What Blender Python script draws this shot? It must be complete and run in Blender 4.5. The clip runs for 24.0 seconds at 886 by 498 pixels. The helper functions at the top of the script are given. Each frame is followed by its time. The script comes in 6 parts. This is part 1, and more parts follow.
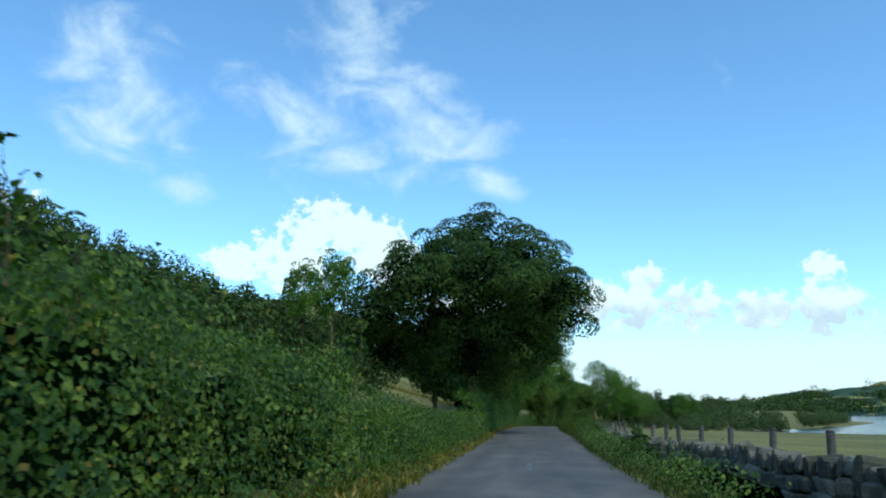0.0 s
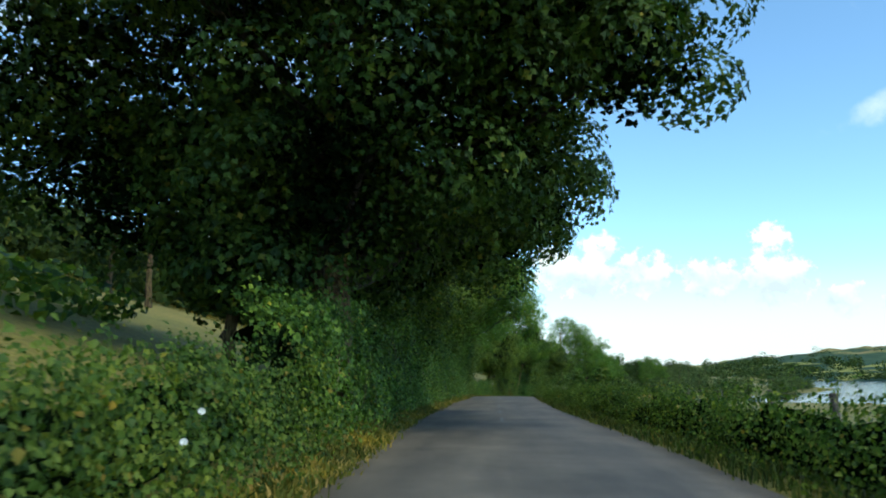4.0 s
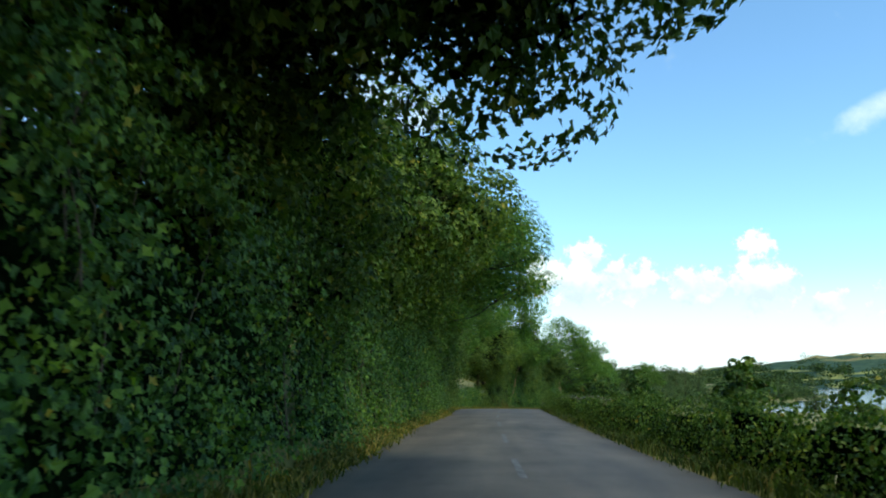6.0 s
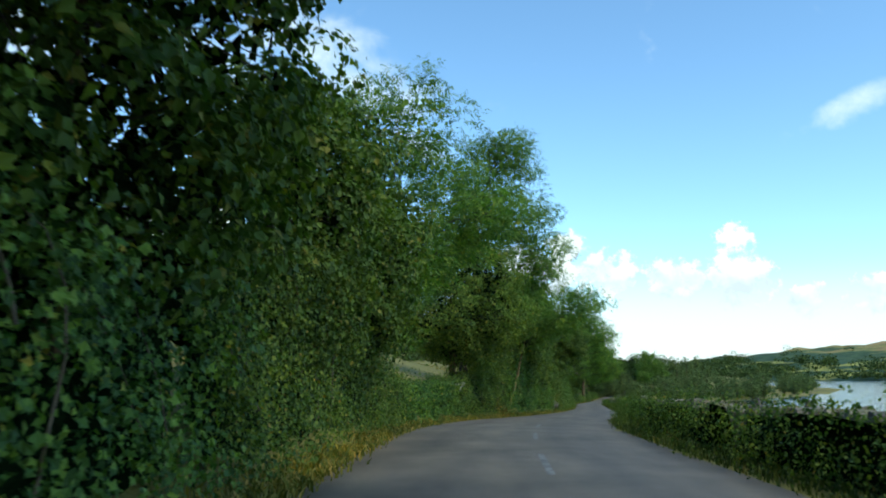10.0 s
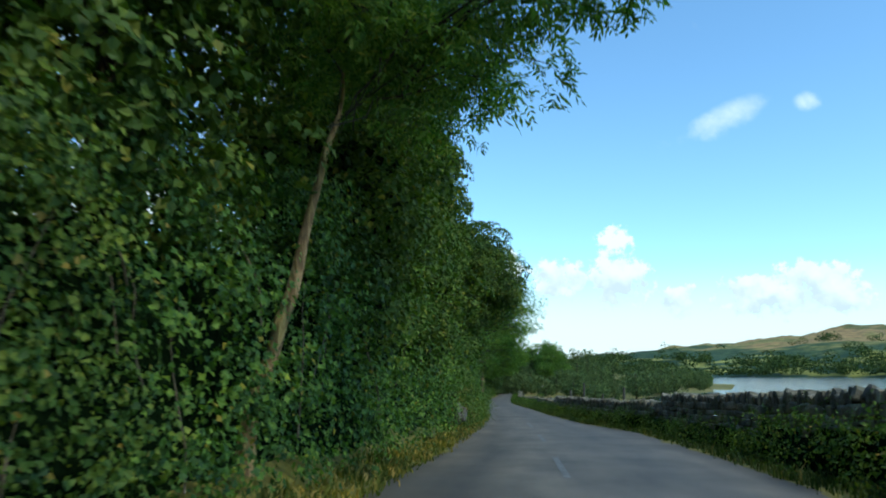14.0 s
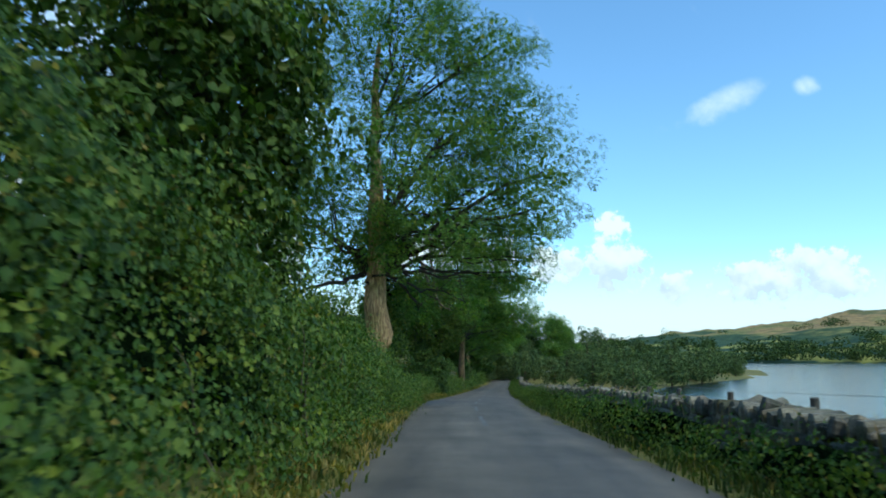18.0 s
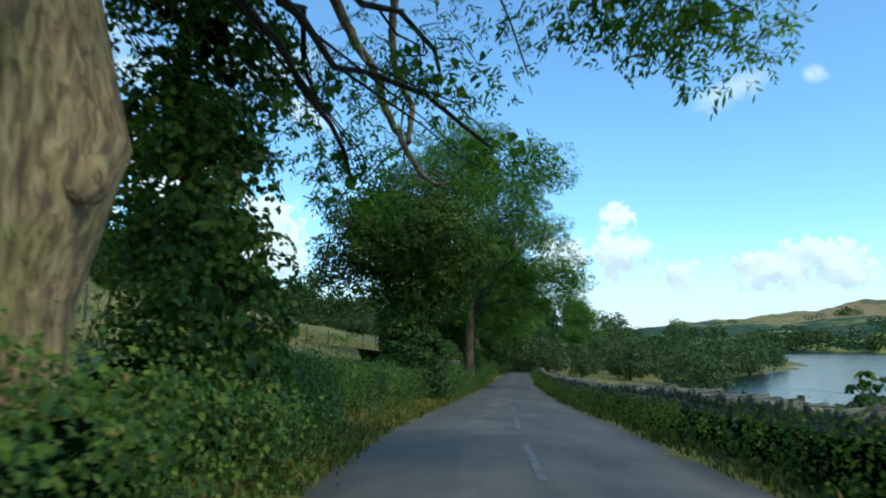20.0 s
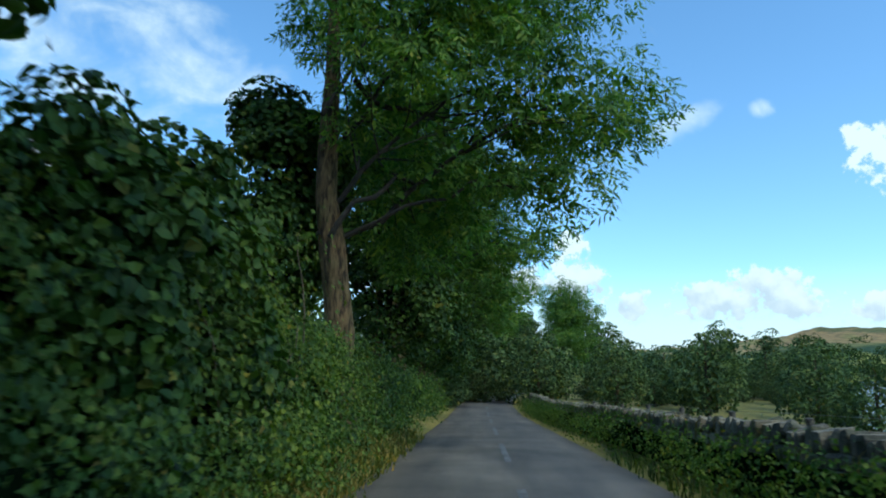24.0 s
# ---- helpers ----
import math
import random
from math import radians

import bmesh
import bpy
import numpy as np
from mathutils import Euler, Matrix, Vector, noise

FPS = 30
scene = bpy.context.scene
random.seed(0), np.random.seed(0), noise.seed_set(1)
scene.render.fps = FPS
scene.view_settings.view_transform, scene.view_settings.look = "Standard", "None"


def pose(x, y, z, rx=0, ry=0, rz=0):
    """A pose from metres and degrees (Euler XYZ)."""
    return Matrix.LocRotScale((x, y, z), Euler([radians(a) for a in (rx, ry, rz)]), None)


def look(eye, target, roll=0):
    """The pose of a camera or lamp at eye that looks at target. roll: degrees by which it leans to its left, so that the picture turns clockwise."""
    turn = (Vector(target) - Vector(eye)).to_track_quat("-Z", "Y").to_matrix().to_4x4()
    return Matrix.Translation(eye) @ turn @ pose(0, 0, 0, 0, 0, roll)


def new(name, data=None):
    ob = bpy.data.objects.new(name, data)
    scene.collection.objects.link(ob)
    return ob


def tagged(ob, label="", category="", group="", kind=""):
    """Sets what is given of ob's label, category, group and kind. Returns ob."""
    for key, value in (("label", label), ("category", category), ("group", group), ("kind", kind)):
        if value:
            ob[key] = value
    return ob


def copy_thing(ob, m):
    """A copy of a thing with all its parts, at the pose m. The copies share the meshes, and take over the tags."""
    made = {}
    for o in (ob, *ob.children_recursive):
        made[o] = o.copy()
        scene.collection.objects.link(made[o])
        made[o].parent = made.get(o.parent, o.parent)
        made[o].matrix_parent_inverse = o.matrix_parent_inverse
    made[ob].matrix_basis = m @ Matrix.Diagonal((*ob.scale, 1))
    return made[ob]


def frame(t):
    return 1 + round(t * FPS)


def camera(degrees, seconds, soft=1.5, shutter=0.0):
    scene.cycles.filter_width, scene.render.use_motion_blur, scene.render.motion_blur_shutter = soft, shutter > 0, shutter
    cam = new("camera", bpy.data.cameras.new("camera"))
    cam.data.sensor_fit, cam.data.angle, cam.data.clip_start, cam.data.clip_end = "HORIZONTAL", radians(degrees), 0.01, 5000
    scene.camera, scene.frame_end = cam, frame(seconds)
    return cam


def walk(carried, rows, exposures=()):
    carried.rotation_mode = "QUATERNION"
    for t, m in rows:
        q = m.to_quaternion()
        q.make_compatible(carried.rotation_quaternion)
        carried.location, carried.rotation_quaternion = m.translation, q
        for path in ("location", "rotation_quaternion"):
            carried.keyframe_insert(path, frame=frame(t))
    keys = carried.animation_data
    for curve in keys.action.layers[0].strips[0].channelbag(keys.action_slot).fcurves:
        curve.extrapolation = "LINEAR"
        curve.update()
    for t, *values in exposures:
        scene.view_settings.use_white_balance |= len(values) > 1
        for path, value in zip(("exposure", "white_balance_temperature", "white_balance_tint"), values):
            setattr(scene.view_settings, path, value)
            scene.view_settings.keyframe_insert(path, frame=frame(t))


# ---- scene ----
# ---- camera: a car's windscreen camera on a lakeside lane ----
# seconds, x, y, road height, heading (degrees from +y towards +x), pitch up
KNOTS = [
    (0.0, 0.00, 0.00, 0.00, 0.00, 12.40),
    (0.5, 0.29, 3.83, -0.04, 0.68, 11.46),
    (1.0, 0.62, 7.66, -0.08, 1.62, 10.59),
    (1.5, 1.00, 11.52, -0.14, 2.43, 9.93),
    (2.0, 1.40, 15.37, -0.21, 2.83, 9.83),
    (2.5, 1.81, 19.25, -0.27, 3.06, 9.81),
    (3.0, 2.23, 23.14, -0.33, 3.25, 9.76),
    (3.5, 2.67, 27.06, -0.38, 3.44, 9.66),
    (4.0, 3.11, 31.01, -0.42, 3.57, 9.82),
    (4.5, 3.58, 35.00, -0.45, 3.80, 9.99),
    (5.0, 4.03, 39.04, -0.48, 3.95, 10.20),
    (5.5, 4.47, 43.12, -0.52, 4.29, 10.31),
    (6.0, 4.93, 47.23, -0.58, 4.63, 10.39),
    (6.5, 5.44, 51.38, -0.65, 5.19, 10.38),
    (7.0, 5.96, 55.51, -0.72, 5.60, 10.30),
    (7.5, 6.47, 59.52, -0.79, 5.66, 10.21),
    (8.0, 7.00, 63.59, -0.83, 5.70, 10.16),
    (8.5, 7.55, 67.74, -0.86, 5.58, 10.15),
    (9.0, 8.13, 71.96, -0.90, 5.87, 10.12),
    (9.5, 8.75, 76.24, -0.95, 6.28, 9.94),
    (10.0, 9.42, 80.57, -1.01, 6.28, 9.80),
    (10.5, 10.14, 84.94, -1.09, 6.30, 9.67),
    (11.0, 10.93, 89.34, -1.18, 6.50, 9.52),
    (11.5, 11.81, 93.77, -1.30, 7.07, 9.31),
    (12.0, 12.80, 98.21, -1.44, 8.39, 9.25),
    (12.5, 13.92, 102.65, -1.61, 10.01, 9.26),
    (13.0, 15.20, 107.12, -1.78, 12.01, 9.31),
    (13.5, 16.65, 111.62, -1.96, 13.57, 9.46),
    (14.0, 18.28, 116.18, -2.16, 15.15, 9.61),
    (14.5, 20.05, 120.83, -2.34, 16.92, 9.87),
    (15.0, 21.91, 125.59, -2.53, 18.48, 10.11),
    (15.5, 23.81, 130.44, -2.73, 19.30, 10.20),
    (16.0, 25.68, 135.35, -2.92, 19.13, 10.02),
    (16.5, 27.53, 140.34, -3.10, 18.43, 9.33),
    (17.0, 29.33, 145.38, -3.26, 17.43, 8.80),
    (17.5, 31.07, 150.48, -3.41, 16.30, 8.59),
    (18.0, 32.73, 155.66, -3.54, 15.50, 8.61),
    (18.5, 34.34, 160.91, -3.67, 14.93, 8.44),
    (19.0, 35.90, 166.22, -3.80, 14.65, 8.21),
    (19.5, 37.45, 171.57, -3.94, 14.74, 7.96),
    (20.0, 39.02, 176.93, -4.09, 15.14, 7.90),
    (20.5, 40.68, 182.32, -4.26, 15.87, 8.33),
    (21.0, 42.48, 187.74, -4.47, 16.65, 8.47),
    (21.5, 44.40, 193.22, -4.70, 17.67, 9.03),
    (22.0, 46.41, 198.77, -4.92, 18.51, 9.51),
    (22.5, 48.48, 204.38, -5.11, 19.01, 9.90),
    (23.0, 50.58, 209.96, -5.27, 19.08, 10.17),
    (23.5, 52.74, 215.49, -5.40, 19.03, 10.20),
    (24.0, 54.93, 221.00, -5.51, 18.81, 10.18),
]

EYE = 1.05
cam = camera(63.2, 24.0, soft=1.9, shutter=0.12)
walk(cam, [(t, pose(x, y, z + EYE, 90 + p, 0, -h)) for t, x, y, z, h, p in KNOTS], exposures=[(0.0, -0.15, 5300, -9), (2.0, -0.05, 5400, -9), (4.0, 0.12, 5850, -9), (9.0, 0.15, 5900, -9), (12.0, 0.05, 5650, -10), (16.0, 0.0, 5400, -11), (20.0, -0.1, 5300, -10), (24.0, -0.15, 5250, -9)])

# ---- world, sun ----
SUN_AZ, SUN_EL = 150.0, 48.0
world = bpy.data.worlds.new("sky")
scene.world = world
world.use_nodes = True
wn, wl = world.node_tree.nodes, world.node_tree.links
wn.clear()
w_sky = wn.new("ShaderNodeTexSky")
w_sky.sky_type = "NISHITA"
w_sky.sun_disc = False
w_sky.sun_elevation = radians(SUN_EL)
w_sky.sun_rotation = radians(SUN_AZ)
w_sky.air_density, w_sky.dust_density, w_sky.ozone_density = 1.0, 0.3, 3.0
w_bg = wn.new("ShaderNodeBackground")
w_bg.inputs["Strength"].default_value = 0.24
w_out = wn.new("ShaderNodeOutputWorld")
wl.new(w_sky.outputs[0], w_bg.inputs[0])
wl.new(w_bg.outputs[0], w_out.inputs[0])
sun_data = bpy.data.lights.new("sun", "SUN")
sun_data.energy, sun_data.angle, sun_data.color = 2.2, radians(16), (1.0, 0.85, 0.62)
sun = new("sun", sun_data)
sun.matrix_world = look((math.sin(radians(SUN_AZ)) * 100, math.cos(radians(SUN_AZ)) * 100, 100 * math.tan(radians(SUN_EL))), (0, 0, 0))

# ---- the lane as a curve: place(t, u, h) is a point u metres right of the line driven at t seconds ----
KT = np.array([k[0] for k in KNOTS])
KX, KY, KZ = (np.array([k[i] for k in KNOTS]) for i in (1, 2, 3))


def hermite(v, t):
    n = len(KT)
    q = np.clip(np.asarray(t, float) / 0.5, 0, n - 1 - 1e-9)
    i = q.astype(int)
    f = q - i
    a, b, c, d = v[np.maximum(i - 1, 0)], v[i], v[np.minimum(i + 1, n - 1)], v[np.minimum(i + 2, n - 1)]
    m0, m1 = (c - a) / 2, (d - b) / 2
    return b * (2 * f**3 - 3 * f**2 + 1) + m0 * (f**3 - 2 * f**2 + f) + c * (3 * f**2 - 2 * f**3) + m1 * (f**3 - f**2)


# sampled line with straight run-in and a gentle right-hand bend past the end
_t = np.arange(0, 24.001, 0.05)
LX, LY, LZ, LT = hermite(KX, _t), hermite(KY, _t), hermite(KZ, _t), _t
_d = 0.05
vx, vy = (LX[4] - LX[0]) / 4, (LY[4] - LY[0]) / 4
_k = np.arange(120, 0, -1)
LX, LY, LZ, LT = np.r_[LX[0] - vx * _k, LX], np.r_[LY[0] - vy * _k, LY], np.r_[0 * _k, LZ], np.r_[-_d * _k, LT]
ang = math.atan2(LX[-1] - LX[-5], LY[-1] - LY[-5])
ex, ey, ez, et = [], [], [], []
px, py, pz = LX[-1], LY[-1], LZ[-1]
for i in range(1, 501):
    tau = i * _d
    a = ang + radians(3.0) * min(max(0.0, tau - 3.5), 3.0)
    px, py = px + math.sin(a) * 0.59, py + math.cos(a) * 0.59
    pz += 0.59 * (-0.02 if tau < 3 else 0.004)
    ex.append(px), ey.append(py), ez.append(pz), et.append(24 + tau)
LX, LY, LZ, LT = np.r_[LX, ex], np.r_[LY, ey], np.r_[LZ, ez], np.r_[LT, et]
DX, DY = np.gradient(LX), np.gradient(LY)
_q = np.hypot(DX, DY)
DX, DY = DX / _q, DY / _q
LS = np.r_[0, np.cumsum(np.hypot(np.diff(LX), np.diff(LY)))]


def line(t):
    return [np.interp(t, LT, v) for v in (LX, LY, LZ, DX, DY)]


def place(t, u, h=0.0):
    x, y, z, dx, dy = line(t)
    return Vector((x + u * dy, y - u * dx, z + h))


def nearest(x, y):
    """Time, side offset and road height of the line's point nearest to each (x, y)."""
    x, y = np.atleast_1d(x).ravel(), np.atleast_1d(y).ravel()
    sel = slice(0, len(LX), 4)
    j = np.empty(len(x), int)
    for a in range(0, len(x), 4000):
        b = slice(a, a + 4000)
        j[b] = np.argmin((x[b, None] - LX[None, sel]) ** 2 + (y[b, None] - LY[None, sel]) ** 2, axis=1) * 4
    u = (x - LX[j]) * DY[j] - (y - LY[j]) * DX[j]
    far = np.hypot(x - LX[j], y - LY[j])
    return LT[j], np.sign(u) * far, LZ[j]


def edge_left(t):
    return np.interp(t, [0, 5, 7, 8.5, 9.8, 11, 12.5, 13.6, 14.8, 16, 17.6, 19, 20.2, 21.3, 22.6, 23.6, 24.6, 30], [-1.7, -1.6, -1.9, -1.85, -1.5, -2.0, -2.9, -2.8, -1.75, -1.6, -1.28, -1.25, -1.45, -1.85, -1.7, -1.5, -1.45, -1.6])


def edge_right(t):
    return np.interp(t, [0, 2, 3, 4, 5.5, 9, 13, 15, 15.8, 16.4, 17, 18, 20, 21.5, 23, 24.6, 27], [2.05, 2.25, 2.42, 2.6, 2.95, 3.1, 3.3, 3.55, 3.75, 3.75, 2.8, 2.3, 2.5, 2.9, 2.6, 2.1, 2.0])


LAKE_Z = -7.6


def shore_x(y):
    return np.interp(y, [-3000, 140, 158, 166, 180, 200, 215, 240, 265, 280, 300, 330, 420, 700, 3000], [4000, 900, 150, 95, 80, 75, 73, 85, 106, 123, 150, 190, 260, 330, 600])


def land(x, y, micro=True):
    """Ground height without the road."""
    shape = np.shape(x)
    x, y = np.ravel(x).astype(float), np.ravel(y).astype(float)
    t, u, z = nearest(x, y)
    el, er = edge_left(t), edge_right(t)
    left = np.maximum(0, el - u)
    base_x = np.interp(y, LY, LX)
    base_x = np.where(y > 250, 66 + (y - 250) * 0.30, base_x)
    left = np.where(left > 8, np.clip((base_x - x) * 0.96, 8, left), left)
    up = z - 0.08 + 0.1 * np.clip(left / 0.45, 0, 1) + 0.75 * np.clip((left - 0.5) / 1.3, 0, 1) ** 1.3 + np.interp(t, [0, 14, 18, 21, 26], [0.29, 0.29, 0.26, 0.225, 0.22]) * np.clip(left - 2.2, 0, 58) + np.interp(t, [0, 8, 12, 20], [0.5, 0.5, 0.4, 0.36]) * np.clip(left - 60, 0, 150)
    up += np.clip(left - 60, 0, 400) * 0.05 * np.sin(t * 0.31 + left * 0.013)
    right = np.maximum(0, u - er)
    inland = np.clip(shore_x(y) - x, -30, 400)
    k = np.clip(inland / np.maximum(inland + right - 1.5, 1), 0, 1)
    down = LAKE_Z - 0.25 + (z - 0.15 - LAKE_Z + 0.25) * k ** 1.15
    down = np.where(inland < 0, LAKE_Z - 0.25 + inland * 0.05, down)
    down = np.where(right < 1.6, z - 0.03 - 0.1 * right / 1.6, np.minimum(down, z - 0.12))
    h = np.where(u < 0, up, down)
    h = np.where((u >= el) & (u <= er), z - 0.06, h)
    return h.reshape(shape)


# ---- meshes ----
def mesh_np(name, verts, faces, smooth=False):
    """A mesh from arrays; all faces have the same number of corners."""
    me = bpy.data.meshes.new(name)
    verts, faces = np.asarray(verts, np.float32), np.asarray(faces, np.int32)
    n, k = faces.shape
    me.vertices.add(len(verts))
    me.vertices.foreach_set("co", verts.ravel())
    me.loops.add(n * k)
    me.loops.foreach_set("vertex_index", faces.ravel())
    me.polygons.add(n)
    me.polygons.foreach_set("loop_start", np.arange(0, n * k, k, dtype=np.int32))
    me.polygons.foreach_set("use_smooth", np.full(n, smooth))
    me.update(calc_edges=True)
    return me


def thing_np(name, verts, faces, mat, parent=None, smooth=False, label=""):
    me = mesh_np(name, verts, faces, smooth)
    me.materials.append(mat)
    ob = new(name, me)
    ob.parent = parent
    if label:
        ob["label"] = label
    return ob


def part(name, bm, mat, parent=None, label="", smooth=False):
    me = bpy.data.meshes.new(name)
    bm.to_mesh(me)
    bm.free()
    me.materials.append(mat)
    if smooth:
        me.polygons.foreach_set("use_smooth", np.full(len(me.polygons), True))
    ob = new(name, me)
    ob.parent = parent
    if label:
        ob["label"] = label
    return ob


def empty(name, at=(0, 0, 0), turn=0.0):
    ob = new(name)
    ob.matrix_world = pose(*at, 0, 0, turn)
    return ob


def grid_faces(n, m):
    """Quads of an n by m grid of vertices, rows first."""
    i, j = np.meshgrid(np.arange(n - 1), np.arange(m - 1), indexing="ij")
    a = (i * m + j).ravel()
    return np.stack([a, a + 1, a + m + 1, a + m], 1)


# ---- materials ----
def material(name):
    mat = bpy.data.materials.new(name)
    mat.use_nodes = True
    nt = mat.node_tree
    return mat, nt.nodes, nt.links, nt.nodes["Principled BSDF"]


def noise_node(nodes, links, scale, detail=4.0, coords="Object", rough=0.6):
    tc = nodes.new("ShaderNodeTexCoord")
    nz = nodes.new("ShaderNodeTexNoise")
    nz.inputs["Scale"].default_value, nz.inputs["Detail"].default_value, nz.inputs["Roughness"].default_value = scale, detail, rough
    links.new(tc.outputs[coords], nz.inputs["Vector"])
    return nz


def ramp_node(nodes, links, fac, stops):
    r = nodes.new("ShaderNodeValToRGB")
    el = r.color_ramp.elements
    while len(el) > 1:
        el.remove(el[-1])
    el[0].position, el[0].color = stops[0][0], (*stops[0][1], 1)
    for p, c in stops[1:]:
        e = el.new(p)
        e.color = (*c, 1)
    links.new(fac, r.inputs["Fac"])
    return r


def mix_color(nodes, links, a, b, fac, mode="MIX"):
    m = nodes.new("ShaderNodeMix")
    m.data_type, m.blend_type = "RGBA", mode
    for sock, val in ((m.inputs["Factor"], fac), (m.inputs[6], a), (m.inputs[7], b)):
        if isinstance(val, (int, float)):
            sock.default_value = val
        elif isinstance(val, tuple):
            sock.default_value = (*val, 1)
        else:
            links.new(val, sock)
    return m.outputs[2]


def add_bump(nodes, links, bsdf, height, strength=0.4, dist=0.02):
    b = nodes.new("ShaderNodeBump")
    b.inputs["Strength"].default_value, b.inputs["Distance"].default_value = strength, dist
    links.new(height, b.inputs["Height"])
    links.new(b.outputs[0], bsdf.inputs["Normal"])


def leaf_material(name, dark, mid, light, odd, odd_share=0.04, gloss=0.45, glow=0.3):
    """Leaves: hue by leaf and by drift across the plant, light shining through."""
    mat, nodes, links, bsdf = material(name)
    geo = nodes.new("ShaderNodeNewGeometry")
    ramp = ramp_node(nodes, links, geo.outputs["Random Per Island"], [(0, dark), (0.45, mid), (1 - odd_share * 1.2, light), (1 - odd_share * 0.5, odd)])
    nz = noise_node(nodes, links, 1.1, 4)
    drift = ramp_node(nodes, links, nz.outputs["Fac"], [(0.32, (0.5, 0.54, 0.56)), (0.5, (1.1, 0.97, 0.9)), (0.68, (1.75, 1.32, 0.75))])
    col = mix_color(nodes, links, ramp.outputs[0], drift.outputs[0], 1.0, "MULTIPLY")
    links.new(col, bsdf.inputs["Base Color"])
    bsdf.inputs["Roughness"].default_value = gloss + 0.12
    bsdf.inputs["Specular IOR Level"].default_value = 0.2
    tr = nodes.new("ShaderNodeBsdfTranslucent")
    warm = mix_color(nodes, links, col, (1.2, 1.5, 0.5), 1.0, "MULTIPLY")
    links.new(warm, tr.inputs["Color"])
    mx = nodes.new("ShaderNodeMixShader")
    mx.inputs[0].default_value = glow
    links.new(bsdf.outputs[0], mx.inputs[1])
    links.new(tr.outputs[0], mx.inputs[2])
    links.new(mx.outputs[0], nodes["Material Output"].inputs["Surface"])
    return mat


IVY = leaf_material("ivy_leaf", (0.032, 0.075, 0.021), (0.071, 0.149, 0.028), (0.160, 0.270, 0.041), (0.290, 0.262, 0.041), 0.02, 0.4)
HEDGE = leaf_material("hedge_leaf", (0.029, 0.064, 0.016), (0.068, 0.130, 0.020), (0.155, 0.217, 0.037), (0.230, 0.185, 0.037), 0.02)
NETTLE = leaf_material("nettle_leaf", (0.049, 0.097, 0.028), (0.106, 0.186, 0.048), (0.194, 0.276, 0.074), (0.324, 0.276, 0.123), 0.06, 0.6)
SYCAMORE = leaf_material("sycamore_leaf", (0.020, 0.046, 0.011), (0.040, 0.085, 0.014), (0.083, 0.141, 0.025), (0.133, 0.150, 0.025), 0.03, 0.45, 0.2)
ASH = leaf_material("ash_leaf", (0.047, 0.106, 0.024), (0.092, 0.185, 0.036), (0.179, 0.284, 0.054), (0.251, 0.290, 0.060), 0.05, 0.45, 0.42)
HAZEL = leaf_material("hazel_leaf", (0.028, 0.060, 0.012), (0.060, 0.110, 0.017), (0.112, 0.172, 0.027), (0.18, 0.19, 0.036), 0.05)
# lighter copy of the tree leaf, with warm sunlight put into its colour
LIT_LEAF = leaf_material("painted_lit_leaf", (0.040, 0.082, 0.014), (0.088, 0.150, 0.022), (0.160, 0.230, 0.036), (0.24, 0.24, 0.045), 0.05)
# paler and bluer than near leaves: distance haze put into the colour
FAR_LEAF = leaf_material("far_leaf", (0.045, 0.08, 0.036), (0.08, 0.13, 0.05), (0.125, 0.18, 0.06), (0.175, 0.19, 0.055), 0.06, 0.7, 0.15)
GRASS = leaf_material("grass_blade", (0.05, 0.075, 0.014), (0.12, 0.14, 0.025), (0.24, 0.21, 0.05), (0.36, 0.28, 0.1), 0.12, 0.6, 0.25)
SEED_HEAD = leaf_material("seeding_grass_blade", (0.13, 0.105, 0.06), (0.24, 0.19, 0.12), (0.36, 0.29, 0.21), (0.44, 0.36, 0.28), 0.1, 0.7, 0.3)
FIELD_BLADE = leaf_material("field_blade", (0.085, 0.085, 0.012), (0.155, 0.132, 0.018), (0.23, 0.175, 0.03), (0.30, 0.22, 0.055), 0.1, 0.7, 0.35)
WOOD_LEAF = leaf_material("wood_leaf", (0.02, 0.04, 0.012), (0.04, 0.07, 0.018), (0.07, 0.11, 0.022), (0.10, 0.12, 0.022), 0.06, 0.7, 0.15)
VERGE = leaf_material("verge_blade", (0.025, 0.05, 0.014), (0.055, 0.09, 0.022), (0.11, 0.14, 0.035), (0.2, 0.18, 0.06), 0.08, 0.6, 0.25)
BRACKEN = leaf_material("bracken", (0.06, 0.045, 0.012), (0.12, 0.085, 0.018), (0.17, 0.13, 0.025), (0.07, 0.11, 0.02), 0.35, 0.7)


def simple(name, stops, scale, rough=0.85, bump=0.4, dist=0.02, detail=6.0, fine=None):
    mat, nodes, links, bsdf = material(name)
    nz = noise_node(nodes, links, scale, detail)
    ramp = ramp_node(nodes, links, nz.outputs["Fac"], stops)
    col = ramp.outputs[0]
    hsrc = nz.outputs["Fac"]
    if fine:
        nf = noise_node(nodes, links, fine, 5)
        rf = ramp_node(nodes, links, nf.outputs["Fac"], [(0.3, (0.55, 0.55, 0.55)), (0.7, (1.3, 1.3, 1.3))])
        col = mix_color(nodes, links, col, rf.outputs[0], 1.0, "MULTIPLY")
        hsrc = nf.outputs["Fac"]
    links.new(col, bsdf.inputs["Base Color"])
    bsdf.inputs["Roughness"].default_value = rough
    add_bump(nodes, links, bsdf, hsrc, bump, dist)
    return mat


